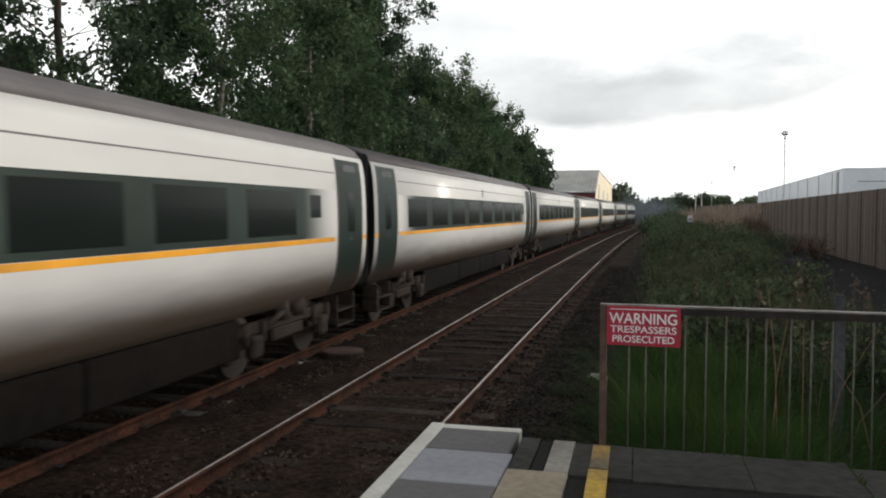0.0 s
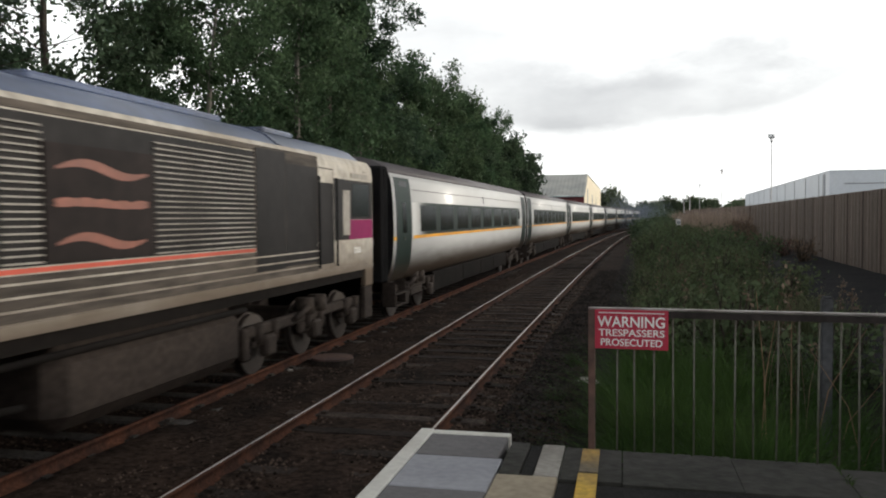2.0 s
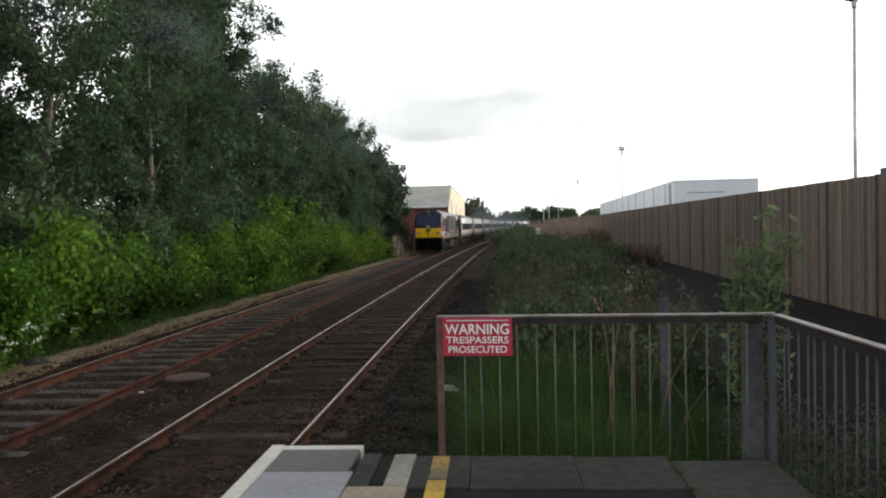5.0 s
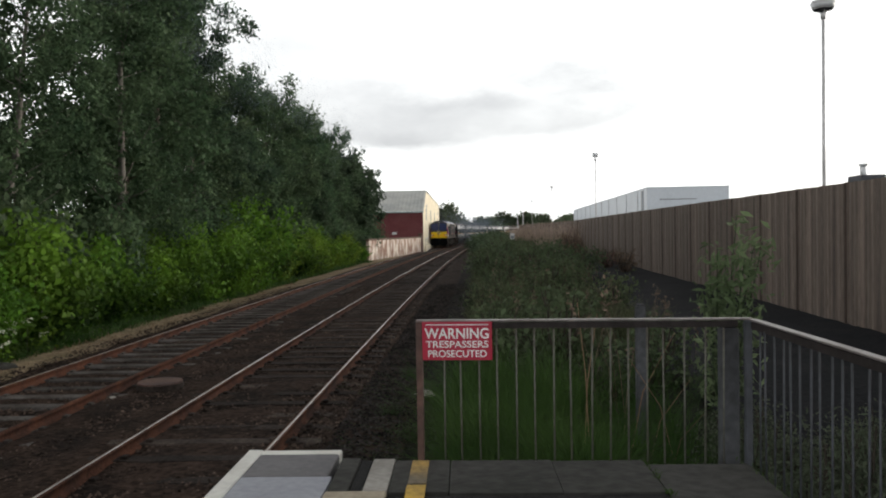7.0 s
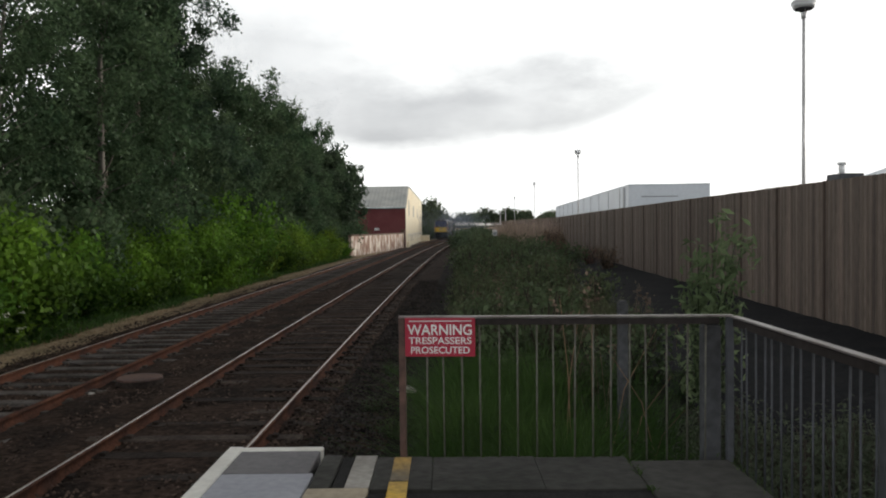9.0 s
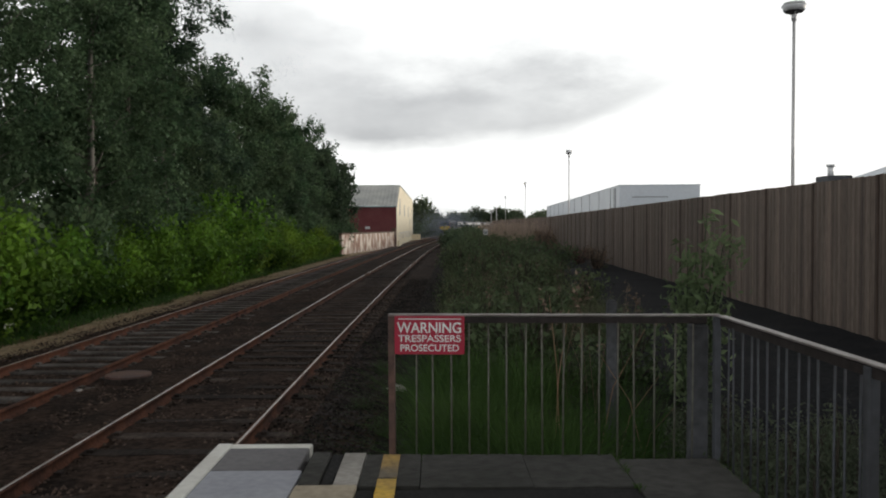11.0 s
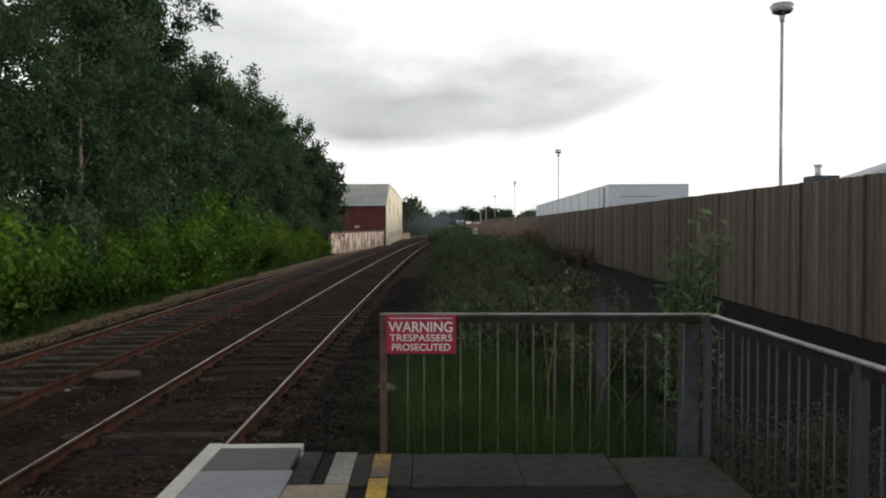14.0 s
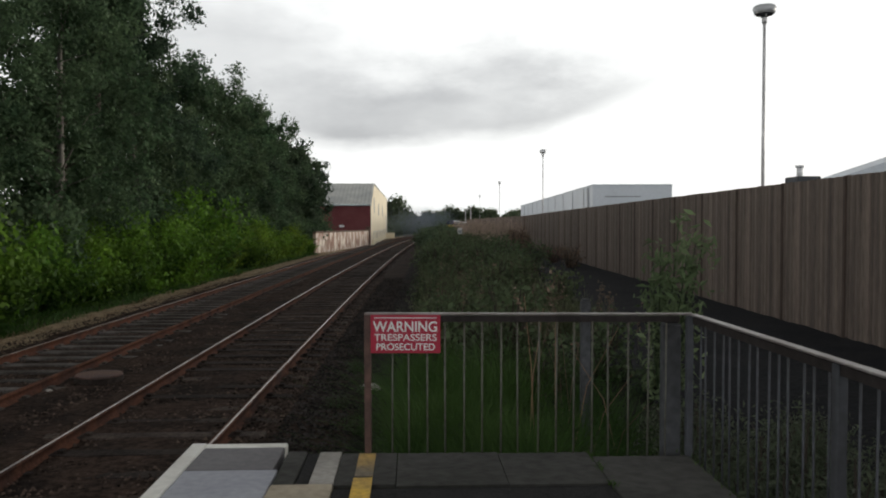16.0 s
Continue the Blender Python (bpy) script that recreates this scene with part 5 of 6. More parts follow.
def build_shed():
    s = tagged(empty("trackside_shed"), "dark red shed with grey roof and cream side wall", "shed")
    x1, x0, y0, yr, y2 = -4.75, -24.0, 98.0, 106.0, 168.0
    ze, zr = 4.85, 7.75
    part("front_wall", B(x0, y0, -0.4, x1 - 0.02, y0 + 0.3, ze), M["brickred"], s, "dark red front wall")
    bm = bmesh.new()
    sec = [(y0 + 0.31, -0.4), (y2, -0.4), (y2, zr), (yr, zr), (y0 + 0.31, ze + 0.05)]
    a = [bm.verts.new((x1, y, z)) for y, z in sec]
    b = [bm.verts.new((x1 - 0.3, y, z)) for y, z in sec]
    bm.faces.new(a)
    bm.faces.new(b[::-1])
    for i in range(5):
        bm.faces.new((a[i], b[i], b[(i + 1) % 5], a[(i + 1) % 5]))
    bmesh.ops.recalc_face_normals(bm, faces=bm.faces)
    side = part("side_wall", bm, M["cream"], s, "cream rendered side wall")
    bm = bmesh.new()
    n = 40
    for i in range(n):
        xa, xb = x0 + (x1 + 0.1 - x0) * i / n, x0 + (x1 + 0.1 - x0) * (i + 1) / n
        for (ya, za), (yb, zb) in (((y0 - 0.25, ze - 0.02), (yr, zr + 0.06)), ((yr, zr + 0.06), (y2, zr + 0.06))):
            m = (xa + xb) / 2
            v = [bm.verts.new(p) for p in ((xa, ya, za), (m, ya, za + 0.05), (m, yb, zb + 0.05), (xa, yb, zb))]
            bm.faces.new(v)
            v = [bm.verts.new(p) for p in ((m, ya, za + 0.05), (xb, ya, za), (xb, yb, zb), (m, yb, zb + 0.05))]
            bm.faces.new(v)
    part("roof", bm, M["roofsheet"], s, "grey corrugated roof")
    part("gutter", B(x0, y0 - 0.32, ze - 0.14, x1 + 0.1, y0 - 0.2, ze - 0.02), M["eave"], s, "pale blue eave gutter")
    for yy in (106.5, 122.0, 139.0):
        part("window", B(x1 - 0.05, yy, 3.9, x1 + 0.03, yy + 1.5, 5.6 if yy > 110 else 6.0), M["claddark"], s, "dark slit window")
    part("wall_lamp", B(-8.6, y0 - 0.12, 2.05, -8.0, y0, 2.35, bevel=0.03), M["lampwhite"], s, "small white fitting")
    # low boundary wall with peeling paint
    w = tagged(empty("boundary_wall"), "old low wall with peeling pale paint by the track", "wall", kind="structure")
    xa, ya, xb, yb = -8.3, 71.0, -4.95, 96.5
    ang = math.degrees(math.atan2(yb - ya, xb - xa))
    L = math.hypot(xb - xa, yb - ya)
    w.matrix_basis = pose(xa, ya, 0, 0, 0, ang)
    part("wall_body", B(0, 0, -0.45, L, 0.25, 1.62), M["oldwall"], w, "brick wall with patches of pale paint")
    part("coping", B(-0.02, -0.04, 1.622, L, 0.29, 1.78, bevel=0.02), M["walldark"], w, "dark stone coping")
    part("pier", B(L + 0.01, -0.12, -0.45, L + 0.55, 0.35, 2.15, bevel=0.02), M["walldark"], w, "dark brick end pier")
    f = tagged(empty("low_railing"), "low pale wall with railing beside the shed", "railing")
    part("low_wall", B(-4.72, 100, -0.4, -4.5, 165, 0.55), M["cream"], f)
    part("low_return", B(-4.49, 150, -0.4, -2.8, 150.3, 0.9), M["cream"], f)
    bm = bmesh.new()
    for i in range(14):
        box(bm, -4.64, 101 + i * 4.8, 0.55, -4.58, 101.06 + i * 4.8, 1.5)
    box(bm, -4.64, 100, 1.46, -4.58, 165, 1.52)
    part("rails", bm, M["pole"], f)


def build_warehouse():
    w = tagged(empty("warehouse"), "large pale blue-white metal-clad warehouse behind the fence", "warehouse", group="warehouses")
    hd = -3.3
    w.matrix_basis = pose(26.9, 116.5, 0, 0, 0, hd)
    part("wall", B(0, 0, -0.4, 11.6, 130, 8.1), M["cladding"], w, "pale metal cladding")
    part("parapet", B(-0.06, -0.06, 8.101, 11.66, 130.06, 8.26), M["cladding"], w)
    part("band", B(1.8, -0.07, 6.38, 7.0, -0.005, 6.52), M["claddark"], w, "thin dark band on the end wall")
    part("corner_trim", B(-0.1, 3.0, 2, -0.005, 4.6, 7.9), M["claddark"], w, "grey downpipe panel")
    for i in range(10):
        part("rib", B(-0.05, 8 + i * 12, 0, -0.004, 8.25 + i * 12, 8.0), M["claddark"], w)
    part("lower_band", B(-0.07, 22, 0.5, -0.004, 90, 4.9), M["white"], w, "brighter white lower panels")
    v = tagged(empty("warehouse"), "pale shed roof showing above the timber fence", "warehouse", group="warehouses")
    bm = bmesh.new()
    sec = [(32.8, -0.4), (60, -0.4), (60, 5.8), (46, 10.2), (32.8, 5.9)]
    prism(bm, sec, 60, 63.5)
    bmesh.ops.recalc_face_normals(bm, faces=bm.faces)
    part("shell", bm, M["cladding"], v, "pale metal shell")
    u = tagged(empty("roof_unit"), "grey rooftop plant unit with flue", "roof unit")
    part("plinth", B(29.5, 60, -0.4, 31.7, 63, 5.5), M["cladding"], u)
    part("casing", B(29.8, 60.2, 5.501, 31.6, 62.4, 6.05, bevel=0.05), M["galv"], u)
    part("flue", cyl(bmesh.new(), (30.3, 61, 6.051), (30.3, 61, 6.75), 0.22, n=14), M["lampwhite"], u)
    part("flue_cap", cyl(bmesh.new(), (30.3, 61, 6.752), (30.3, 61, 6.92), 0.32, n=14), M["lampwhite"], u)


def lamp_post(x, y, z, r, slim=1.0):
    p = tagged(empty("lamp_post", pose(x, y, 0)), "tall slim grey lamp post with a flat round head", "lamp post", group="yard lamps")
    part("pole", cyl(bmesh.new(), (0, 0, -0.4), (0, 0, z - 0.35), 0.085 * slim, 0.065 * slim, n=10), M["pole"], p)
    bm = bmesh.new()
    cyl(bm, (0, 0, z - 0.62), (0, 0, z - 0.35), 0.10, 0.12, n=12)
    for k in range(3):
        a = k * 2.09 + 0.4
        cyl(bm, (0, 0, z - 0.42), (math.cos(a) * r * 0.7, math.sin(a) * r * 0.7, z - 0.16), 0.02, n=6)
    part("bracket", bm, M["pole"], p)
    bm = bmesh.new()
    cyl(bm, (0, 0, z - 0.20), (0, 0, z + 0.04), r * 0.80, r, n=28)
    cyl(bm, (0, 0, z + 0.04), (0, 0, z + 0.16), r, r * 0.86, n=28)
    cyl(bm, (0, 0, z + 0.16), (0, 0, z + 0.20), r * 0.86, r * 0.3, n=28)
    head = part("head", bm, M["lampwhite"], p, "flat white round lamp head")
    part("diffuser", cyl(bmesh.new(), (0, 0, z - 0.24), (0, 0, z - 0.201), r * 0.7, n=20), M["galv"], head)


def build_yard_lamps():
    lamp_post(15.72, 35.0, 11.85, 0.52)
    lamp_post(14.25, 85.0, 10.2, 0.36, 0.8)
    lamp_post(15.8, 140.0, 9.8, 0.26, 0.7)
    lamp_post(17.6, 200.0, 9.6, 0.24, 0.7)
    p = tagged(empty("signal_box_cabinet", pose(4.4, 70, 0)), "small white trackside equipment box on a post", "equipment box")
    part("post", B(-0.05, -0.05, -0.4, 0.05, 0.05, 1.55), M["galv"], p)
    part("case", B(-0.19, -0.16, 1.552, 0.19, 0.16, 2.08, bevel=0.03), M["pole"], p)
    part("door", B(-0.15, -0.172, 1.64, 0.15, -0.162, 1.88), M["claddark"], p)
    for x, y, z in ((11.5, 150, 5.6), (13.3, 190, 6.0)):
        q = tagged(empty("pole", pose(x, y, 0)), "thin pale distant pole beside the line", "pole", group="distant poles")
        part("shaft", cyl(bmesh.new(), (0, 0, -0.4), (0, 0, z), 0.07, n=8), M["pole"], q)
        part("top", B(-0.2, -0.05, z, 0.2, 0.05, z + 0.1), M["pole"], q)


def build_small_trackside():
    m = tagged(empty("drain_cover", pose(-4.98, 12.95, -0.15)), "round dark concrete chamber cover between the tracks", "chamber cover")
    part("ring", cyl(bmesh.new(), (0, 0, -0.1), (0, 0, 0.105), 0.38, 0.365, n=28), M["sleeper2"], m)
    part("lid", cyl(bmesh.new(), (0, 0, 0.106), (0, 0, 0.135), 0.36, 0.35, n=28), M["rusty"], m, "flat round rust-brown lid")
    rng = random.Random(11)
    for x, y, s, mt in ((-0.62, 12.4, 0.16, "pale"), (-5.45, 12.2, 0.06, "pale"), (-5.25, 11.6, 0.05, "concrete"), (-0.9, 15.5, 0.10, "concrete"), (-0.35, 9.4, 0.10, "concrete"), (-8.9, 15.2, 0.22, "concrete")):
        bm = bmesh.new()
        bmesh.ops.create_icosphere(bm, subdivisions=2, radius=s)
        for v in bm.verts:
            v.co *= 1 + 0.35 * noise.noise(v.co * 6 + Vector((x, y, 0)))
            v.co.z *= 0.55
        ob = mesh_ob("stone", bm, M[mt])
        ob.matrix_basis = pose(x, y, -0.24 + s * 0.3 if x > -1.2 else -0.14, 0, 0, rng.uniform(0, 360))
        tagged(ob, "pale loose lump of concrete lying by the track", "stone", group="loose stones")

# ---------------------------------------------------------------- plants
def tube(v, f, pts, radii, n=7):
    base = len(v)
    for p, r in zip(pts, radii):
        for i in range(n):
            a = 2 * math.pi * i / n
            v.append((p[0] + r * math.cos(a), p[1] + r * math.sin(a), p[2]))
    for j in range(len(pts) - 1):
        for i in range(n):
            a = base + j * n
            f.append((a + i, a + (i + 1) % n, a + n + (i + 1) % n, a + n + i))


def build_tree(name, h, r, seed, leaves, leaf, material, bark, label, low=0.25, open_=0.0, category="tree", lsize=0.2):
    """Tapered trunk, limbs, and a crown of many small leaves gathered round twig ends."""
    rng = np.random.default_rng(seed)
    t = tagged(empty(name), label, category, group="trees along the line")
    v, f = [], []
    n = 9
    lean = rng.normal(size=2) * 0.03 * h
    tr = [np.array([lean[0] * (i / n) ** 1.5 + rng.normal() * 0.05, lean[1] * (i / n) ** 1.5 + rng.normal() * 0.05, h * 0.95 * i / n]) for i in range(n + 1)]
    r0 = 0.013 * h
    tube(v, f, tr, [r0 * (1 - 0.93 * i / n) + 0.012 for i in range(n + 1)], 9)
    tips = []
    nl = 30
    for k in range(nl):
        q = low + (0.97 - low) * (k + rng.random()) / nl
        i = min(int(q * n), n - 1)
        p = tr[i] + (tr[i + 1] - tr[i]) * (q * n - i)
        a = k * 2.4 + rng.normal() * 0.4
        shape = math.sin(math.pi * min(1, max(0.08, (q - low) / (1 - low) * 0.80 + 0.2))) ** 0.7
        L = r * shape * rng.uniform(0.75, 1.15)
        d = np.array([math.cos(a), math.sin(a), rng.uniform(0.15, 0.75)])
        pts = [p + d * L * s + np.array([0, 0, -0.12 * L * s * s]) + rng.normal(size=3) * 0.06 * L * s for s in (0, 0.35, 0.7, 1.0)]
        rr = max(0.018, r0 * 0.38 * (1 - q * 0.7))
        tube(v, f, pts, [rr, rr * 0.65, rr * 0.4, 0.008], 5)
        for s in (0.45, 0.65, 0.85, 1.0):
            base = p + d * L * s
            for _ in range(2):
                tips.append((base + rng.normal(size=3) * np.array([0.19, 0.19, 0.15]) * r * (0.5 + s * 0.5), 0.13 + 0.13 * rng.random()))
    from_arrays("trunk", v, f, bark, t)
    tips = [x for x in tips if rng.random() > open_ + 0.12]
    per = leaves // len(tips)
    cs = []
    for c, s in tips:
        g = rng.normal(size=(per, 3)) * np.array([s, s, s * 0.8]) * r * 0.44
        g[:, 2] -= np.abs(rng.normal(size=per)) * s * r * 0.25
        cs.append(c + g)
    c = np.concatenate(cs)
    c = c[(c[:, 2] > 0.3) & (np.hypot(c[:, 0], c[:, 1]) < 1.12 * r)]
    vv, ff = leaf_arrays(c, lsize, rng)
    from_arrays("crown", vv, ff, material, t)
    return t


def build_bush(name, h, r, seed, leaves, material, label, lsize=0.13, stems=9, category="bush", group="bushes along the line", aspect=0.6):
    rng = np.random.default_rng(seed)
    t = tagged(empty(name), label, category, group=group)
    v, f = [], []
    cs = []
    for k in range(stems):
        a = rng.uniform(0, 6.28)
        out = r * rng.uniform(0.15, 0.95)
        top = np.array([math.cos(a) * out, math.sin(a) * out, h * rng.uniform(0.5, 1.0) * (1 - 0.35 * (out / r) ** 2)])
        pts = [top * np.array([s ** 0.8 * 0.9, s ** 0.8 * 0.9, s]) + rng.normal(size=3) * 0.04 * s for s in (0, 0.4, 0.75, 1)]
        tube(v, f, pts, [0.03, 0.022, 0.014, 0.006], 5)
        per = leaves // stems
        s = rng.random(per) ** 0.6
        p = top[None] * s[:, None] * np.array([1, 1, 1]) + rng.normal(size=(per, 3)) * np.array([0.30, 0.30, 0.20]) * r * 0.6
        cs.append(p)
    c = np.concatenate(cs)
    c = c[c[:, 2] > 0.02]
    from_arrays("stem", v, f, M["bark"], t, kind="stuff")
    vv, ff = leaf_arrays(c, lsize, rng, aspect)
    from_arrays("foliage", vv, ff, material, t)
    return t


def place(ob, spots, labels=None):
    """Moves the first to the first spot and copies it to the rest: x, y, turn, size."""
    for i, (x, y, z, turn, size) in enumerate(spots):
        m = pose(x, y, z, 0, 0, turn) @ Matrix.Diagonal((size, size, size, 1))
        if i == 0:
            ob.matrix_basis = m
        else:
            o = copy_thing(ob, pose(x, y, z, 0, 0, turn))
            o.scale = (size, size, size)


def build_plants():
    rng = random.Random(21)
    alder = build_tree("alder_tree", 13.5, 3.6, 1, 23000, 0, M["leaf"], M["bark"], "tall dark green broadleaf tree beside the railway", 0.12, 0.12, lsize=0.215)
    open_t = build_tree("ash_tree", 14.5, 3.8, 2, 19000, 0, M["leafdark"], M["bark"], "tall tree with open crown and sky between branches", 0.20, 0.56, lsize=0.185)
    birch = build_tree("birch_tree", 13.0, 3.0, 3, 21000, 0, M["leaf"], M["birch"], "birch with pale bark and drooping green foliage", 0.20, 0.14, lsize=0.165)
    low = build_tree("sycamore_tree", 9.5, 3.25, 4, 15000, 0, M["leafdark"], M["bark"], "dense rounded dark green tree near the shed", 0.06, 0.05, lsize=0.26)
    place(alder, [(-13.0, 30.5, -0.1, 10, 1.0), (-12.6, 46.5, -0.1, 160, 0.92), (-12.8, 52, -0.1, 240, 0.91), (-12.5, 57.5, -0.1, 300, 0.90), (-12.2, 63, -0.1, 40, 0.88), (-11.9, 69, -0.1, 120, 0.86),
                  (-17.0, 43, -0.1, 20, 0.85), (-15.8, 24.0, -0.1, 330, 0.78), (-17.5, 50, -0.1, 70, 0.85), (-17, 60, -0.1, 110, 0.8), (-16.5, 70, -0.1, 270, 0.75)])
    place(open_t, [(-15.0, 18.5, -0.1, 0, 0.95), (-14.0, 14.0, -0.1, 130, 0.9), (-13.6, 40.5, -0.1, 250, 1.03), (-13.4, 35.0, -0.1, 40, 1.0)])
    place(birch, [(-11.9, 27.6, -0.1, 0, 1.0), (-12.4, 21.5, -0.1, 120, 0.85), (-12.6, 38.0, -0.1, 200, 0.9), (-13.8, 44.0, -0.1, 280, 0.82)])
    place(low, [(-11.4, 74, -0.1, 0, 1.10), (-11.1, 79, -0.1, 70, 1.05), (-11.9, 84, -0.1, 160, 0.98), (-15, 78, -0.1, 230, 1.05), (-15.5, 86, -0.1, 300, 1.0), (-12.0, 66, -0.1, 100, 0.9), (-12.2, 59, -0.1, 190, 0.85), (-14.5, 90, -0.1, 20, 0.9),
                (-18.6, 15.0, -0.1, 40, 0.72), (-19.0, 20.0, -0.1, 130, 0.78), (-18.4, 25.5, -0.1, 210, 0.74), (-18.8, 31.0, -0.1, 300, 0.80), (-18.5, 36.5, -0.1, 80, 0.82)])
    b1 = build_bush("bramble_bush", 2.6, 1.6, 5, 5000, M["leafbright"], "bright green bramble and elder bush on the verge", 0.15, 12)
    b2 = build_bush("hawthorn_bush", 4.2, 2.0, 6, 2900, M["leaf"], "dense mid-green hawthorn bush under the trees", 0.205, 14)
    b3 = build_bush("ivy_bush", 3.2, 1.9, 7, 2300, M["leafdark"], "dark green leafy thicket under the trees", 0.24, 14)
    s1, s2, s3 = [], [], []
    y = 9.0
    k = 0
    while y < 86:
        c = curve(y)
        if y < 70:
            s1.append((-10.15 + c + rng.uniform(-0.6, 0.3) - (0.3 if y < 22 else 0), y, -0.15, rng.uniform(0, 360), rng.uniform(0.45, 1.25) * (1.45 if 22 < y < 40 and k % 2 else 1)))
        s2.append((-12.2 + c + rng.uniform(-0.6, 1.1), y + 1.0, -0.15, rng.uniform(0, 360), rng.uniform(0.75, 1.15)))
        s3.append((-13.3 + c + rng.uniform(-0.7, 0.7), y + 0.3, -0.15, rng.uniform(0, 360), rng.uniform(0.8, 1.35)))
        if k % 2 == 0 and y < 46:
            s3.append((-15.8 + c, y, -0.15, rng.uniform(0, 360), rng.uniform(0.9, 1.2)))
        y += 2.3
        k += 1
    place(b1, s1)
    place(b2, s2)
    place(b3, s3)
    # verge grass
    g = np.random.default_rng(9)
    n = 15000
    yy = 10 + 60 * g.random(n) ** 1.4
    off = g.uniform(-4.8, -2.65, n)
    bx = FAR_X + off + 0.005 * yy + 2.1e-4 * yy * yy
    v, f = blade_arrays(np.stack([bx, yy, np.full(n, -0.24)], 1), 0.26, 0.022, g, 0.45)
    tagged(from_arrays("verge_grass", v, f, M["grass"]), "rough green grass on the railway verge", "grass", kind="stuff")
    n = 7000
    yy = 10 + 60 * g.random(n) ** 1.3
    off = g.uniform(-2.95, -1.8, n)
    bx = FAR_X + off + 0.005 * yy + 2.1e-4 * yy * yy
    v, f = blade_arrays(np.stack([bx, yy, np.full(n, -0.22)], 1), 0.10, 0.02, g, 0.9)
    tagged(from_arrays("dry_grass", v, f, M["dryleaf"]), "flattened dry straw-coloured grass by the track", "grass", kind="stuff")
    # cow parsley
    for (cx, cy, num) in ((-9.6, 11.4, 40), (-9.65, 13.4, 44), (-9.75, 15.4, 38), (-10.0, 17.2, 22)):
        t = tagged(empty("cow_parsley", pose(cx, cy, -0.2)), "clump of white-flowered cow parsley on the verge", "wildflowers", group="cow parsley clumps")
        sv, sf, leaves, heads = [], [], [], []
        for _ in range(num):
            x, y, hh = g.uniform(-0.9, 0.9), g.uniform(-1.2, 1.2), g.uniform(0.25, 0.95)
            tube(sv, sf, [(x, y, 0), (x + 0.03, y, hh)], [0.008, 0.005], 4)
            for _ in range(3):
                hc = np.array([x + g.normal() * 0.10, y + g.normal() * 0.10, hh + g.normal() * 0.07])
                heads.append(hc + g.normal(size=(13, 3)) * np.array([0.032, 0.032, 0.014]))
            leaves.append(np.array([x, y, hh * 0.45]) + g.normal(size=(22, 3)) * np.array([0.12, 0.12, 0.14]))
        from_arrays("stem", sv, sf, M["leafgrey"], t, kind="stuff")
        v, f = leaf_arrays(np.concatenate(leaves), 0.12, g)
        from_arrays("leaves", v, f, M["leafbright"], t)
        v, f = leaf_arrays(np.concatenate(heads), 0.034, g, 0.9, 0)
        from_arrays("flower_heads", v, f, M["flower"], t, "white lacy flower heads")
    # grass behind the railing
    n = 52000
    bx, by = g.uniform(-0.12, 2.6, n), 5.15 + 6.8 * g.random(n) ** 1.1
    keep = (bx < 1.30 + 0.25 * np.sin(by * 2)) | (g.random(n) < 0.15)
    bx, by = bx[keep], by[keep]
    # the grass stands in soft mounds
    hz = 0.34 + 0.20 * np.exp(-((bx - 1.0) ** 2 / 0.10 + (by - 7.0) ** 2 / 0.9)) + 0.15 * np.sin(bx * 3.6 + 0.6) * np.sin(by * 2.4) + 0.26 * (by - 5.1) / 6.8
    # tufts of differing height and lean
    tufts = g.uniform(0.45, 1.5, (14, 34))
    hz = hz * tufts[np.clip(((bx + 0.2) * 4.6).astype(int), 0, 13), np.clip(((by - 5.1) * 4.6).astype(int), 0, 33)]
    v, f = blade_arrays(np.stack([bx, by, np.full(len(bx), -0.3)], 1), 1.0, 0.0075, g, 0.50)
    v[:, 2] = -0.3 + (v[:, 2] + 0.3) * np.repeat(hz + 0.14, 6)
    tagged(from_arrays("long_grass", v, f, M["grass"]), "long fresh green grass in soft mounds behind the railing", "grass", kind="stuff")
    n = 26000
    yy = 17.0 + 105 * g.random(n) ** 1.6
    off = 3.15 + 4.0 * g.random(n) ** 0.9
    bx = NEAR_X + off + 0.005 * yy + 2.1e-4 * yy * yy
    v, f = blade_arrays(np.stack([bx, yy, np.full(n, -0.3)], 1), 0.85, 0.017, g, 0.38)
    tagged(from_arrays("rough_grass", v, f, M["roughgrass"]), "faded rough grass between track and fence", "grass", kind="stuff")
    n = 9000
    yy = 84 + 70 * g.random(n)
    fx = np.array([fence_x(q) for q in yy])
    bx = fx - 0.4 - 2.8 * g.random(n) ** 1.3
    v, f = blade_arrays(np.stack([bx, yy, np.full(n, -0.2)], 1), 3.0, 0.05, g, 0.10)
    v[:, 2] = -0.2 + (v[:, 2] + 0.2) * np.repeat(0.72 + 0.22 * np.sin(yy * 0.9) + 0.16 * np.sin(yy * 2.3 + bx), 6)
    tagged(from_arrays("dead_brush", v, f, M["brush"]), "tall pale brown dead brush in front of the far fence", "brush", kind="stuff")
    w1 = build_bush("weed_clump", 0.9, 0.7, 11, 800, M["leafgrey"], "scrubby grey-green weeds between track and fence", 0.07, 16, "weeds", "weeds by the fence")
    w2 = build_bush("scrub_bush", 1.5, 0.95, 12, 950, M["scrubleaf"], "grey-green scrubby bush between track and fence", 0.105, 16, "bush", "weeds by the fence")
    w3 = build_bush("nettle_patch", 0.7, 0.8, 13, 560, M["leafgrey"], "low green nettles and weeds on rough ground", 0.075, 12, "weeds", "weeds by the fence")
    a1, a2, a3 = [], [], []
    y = 9.6
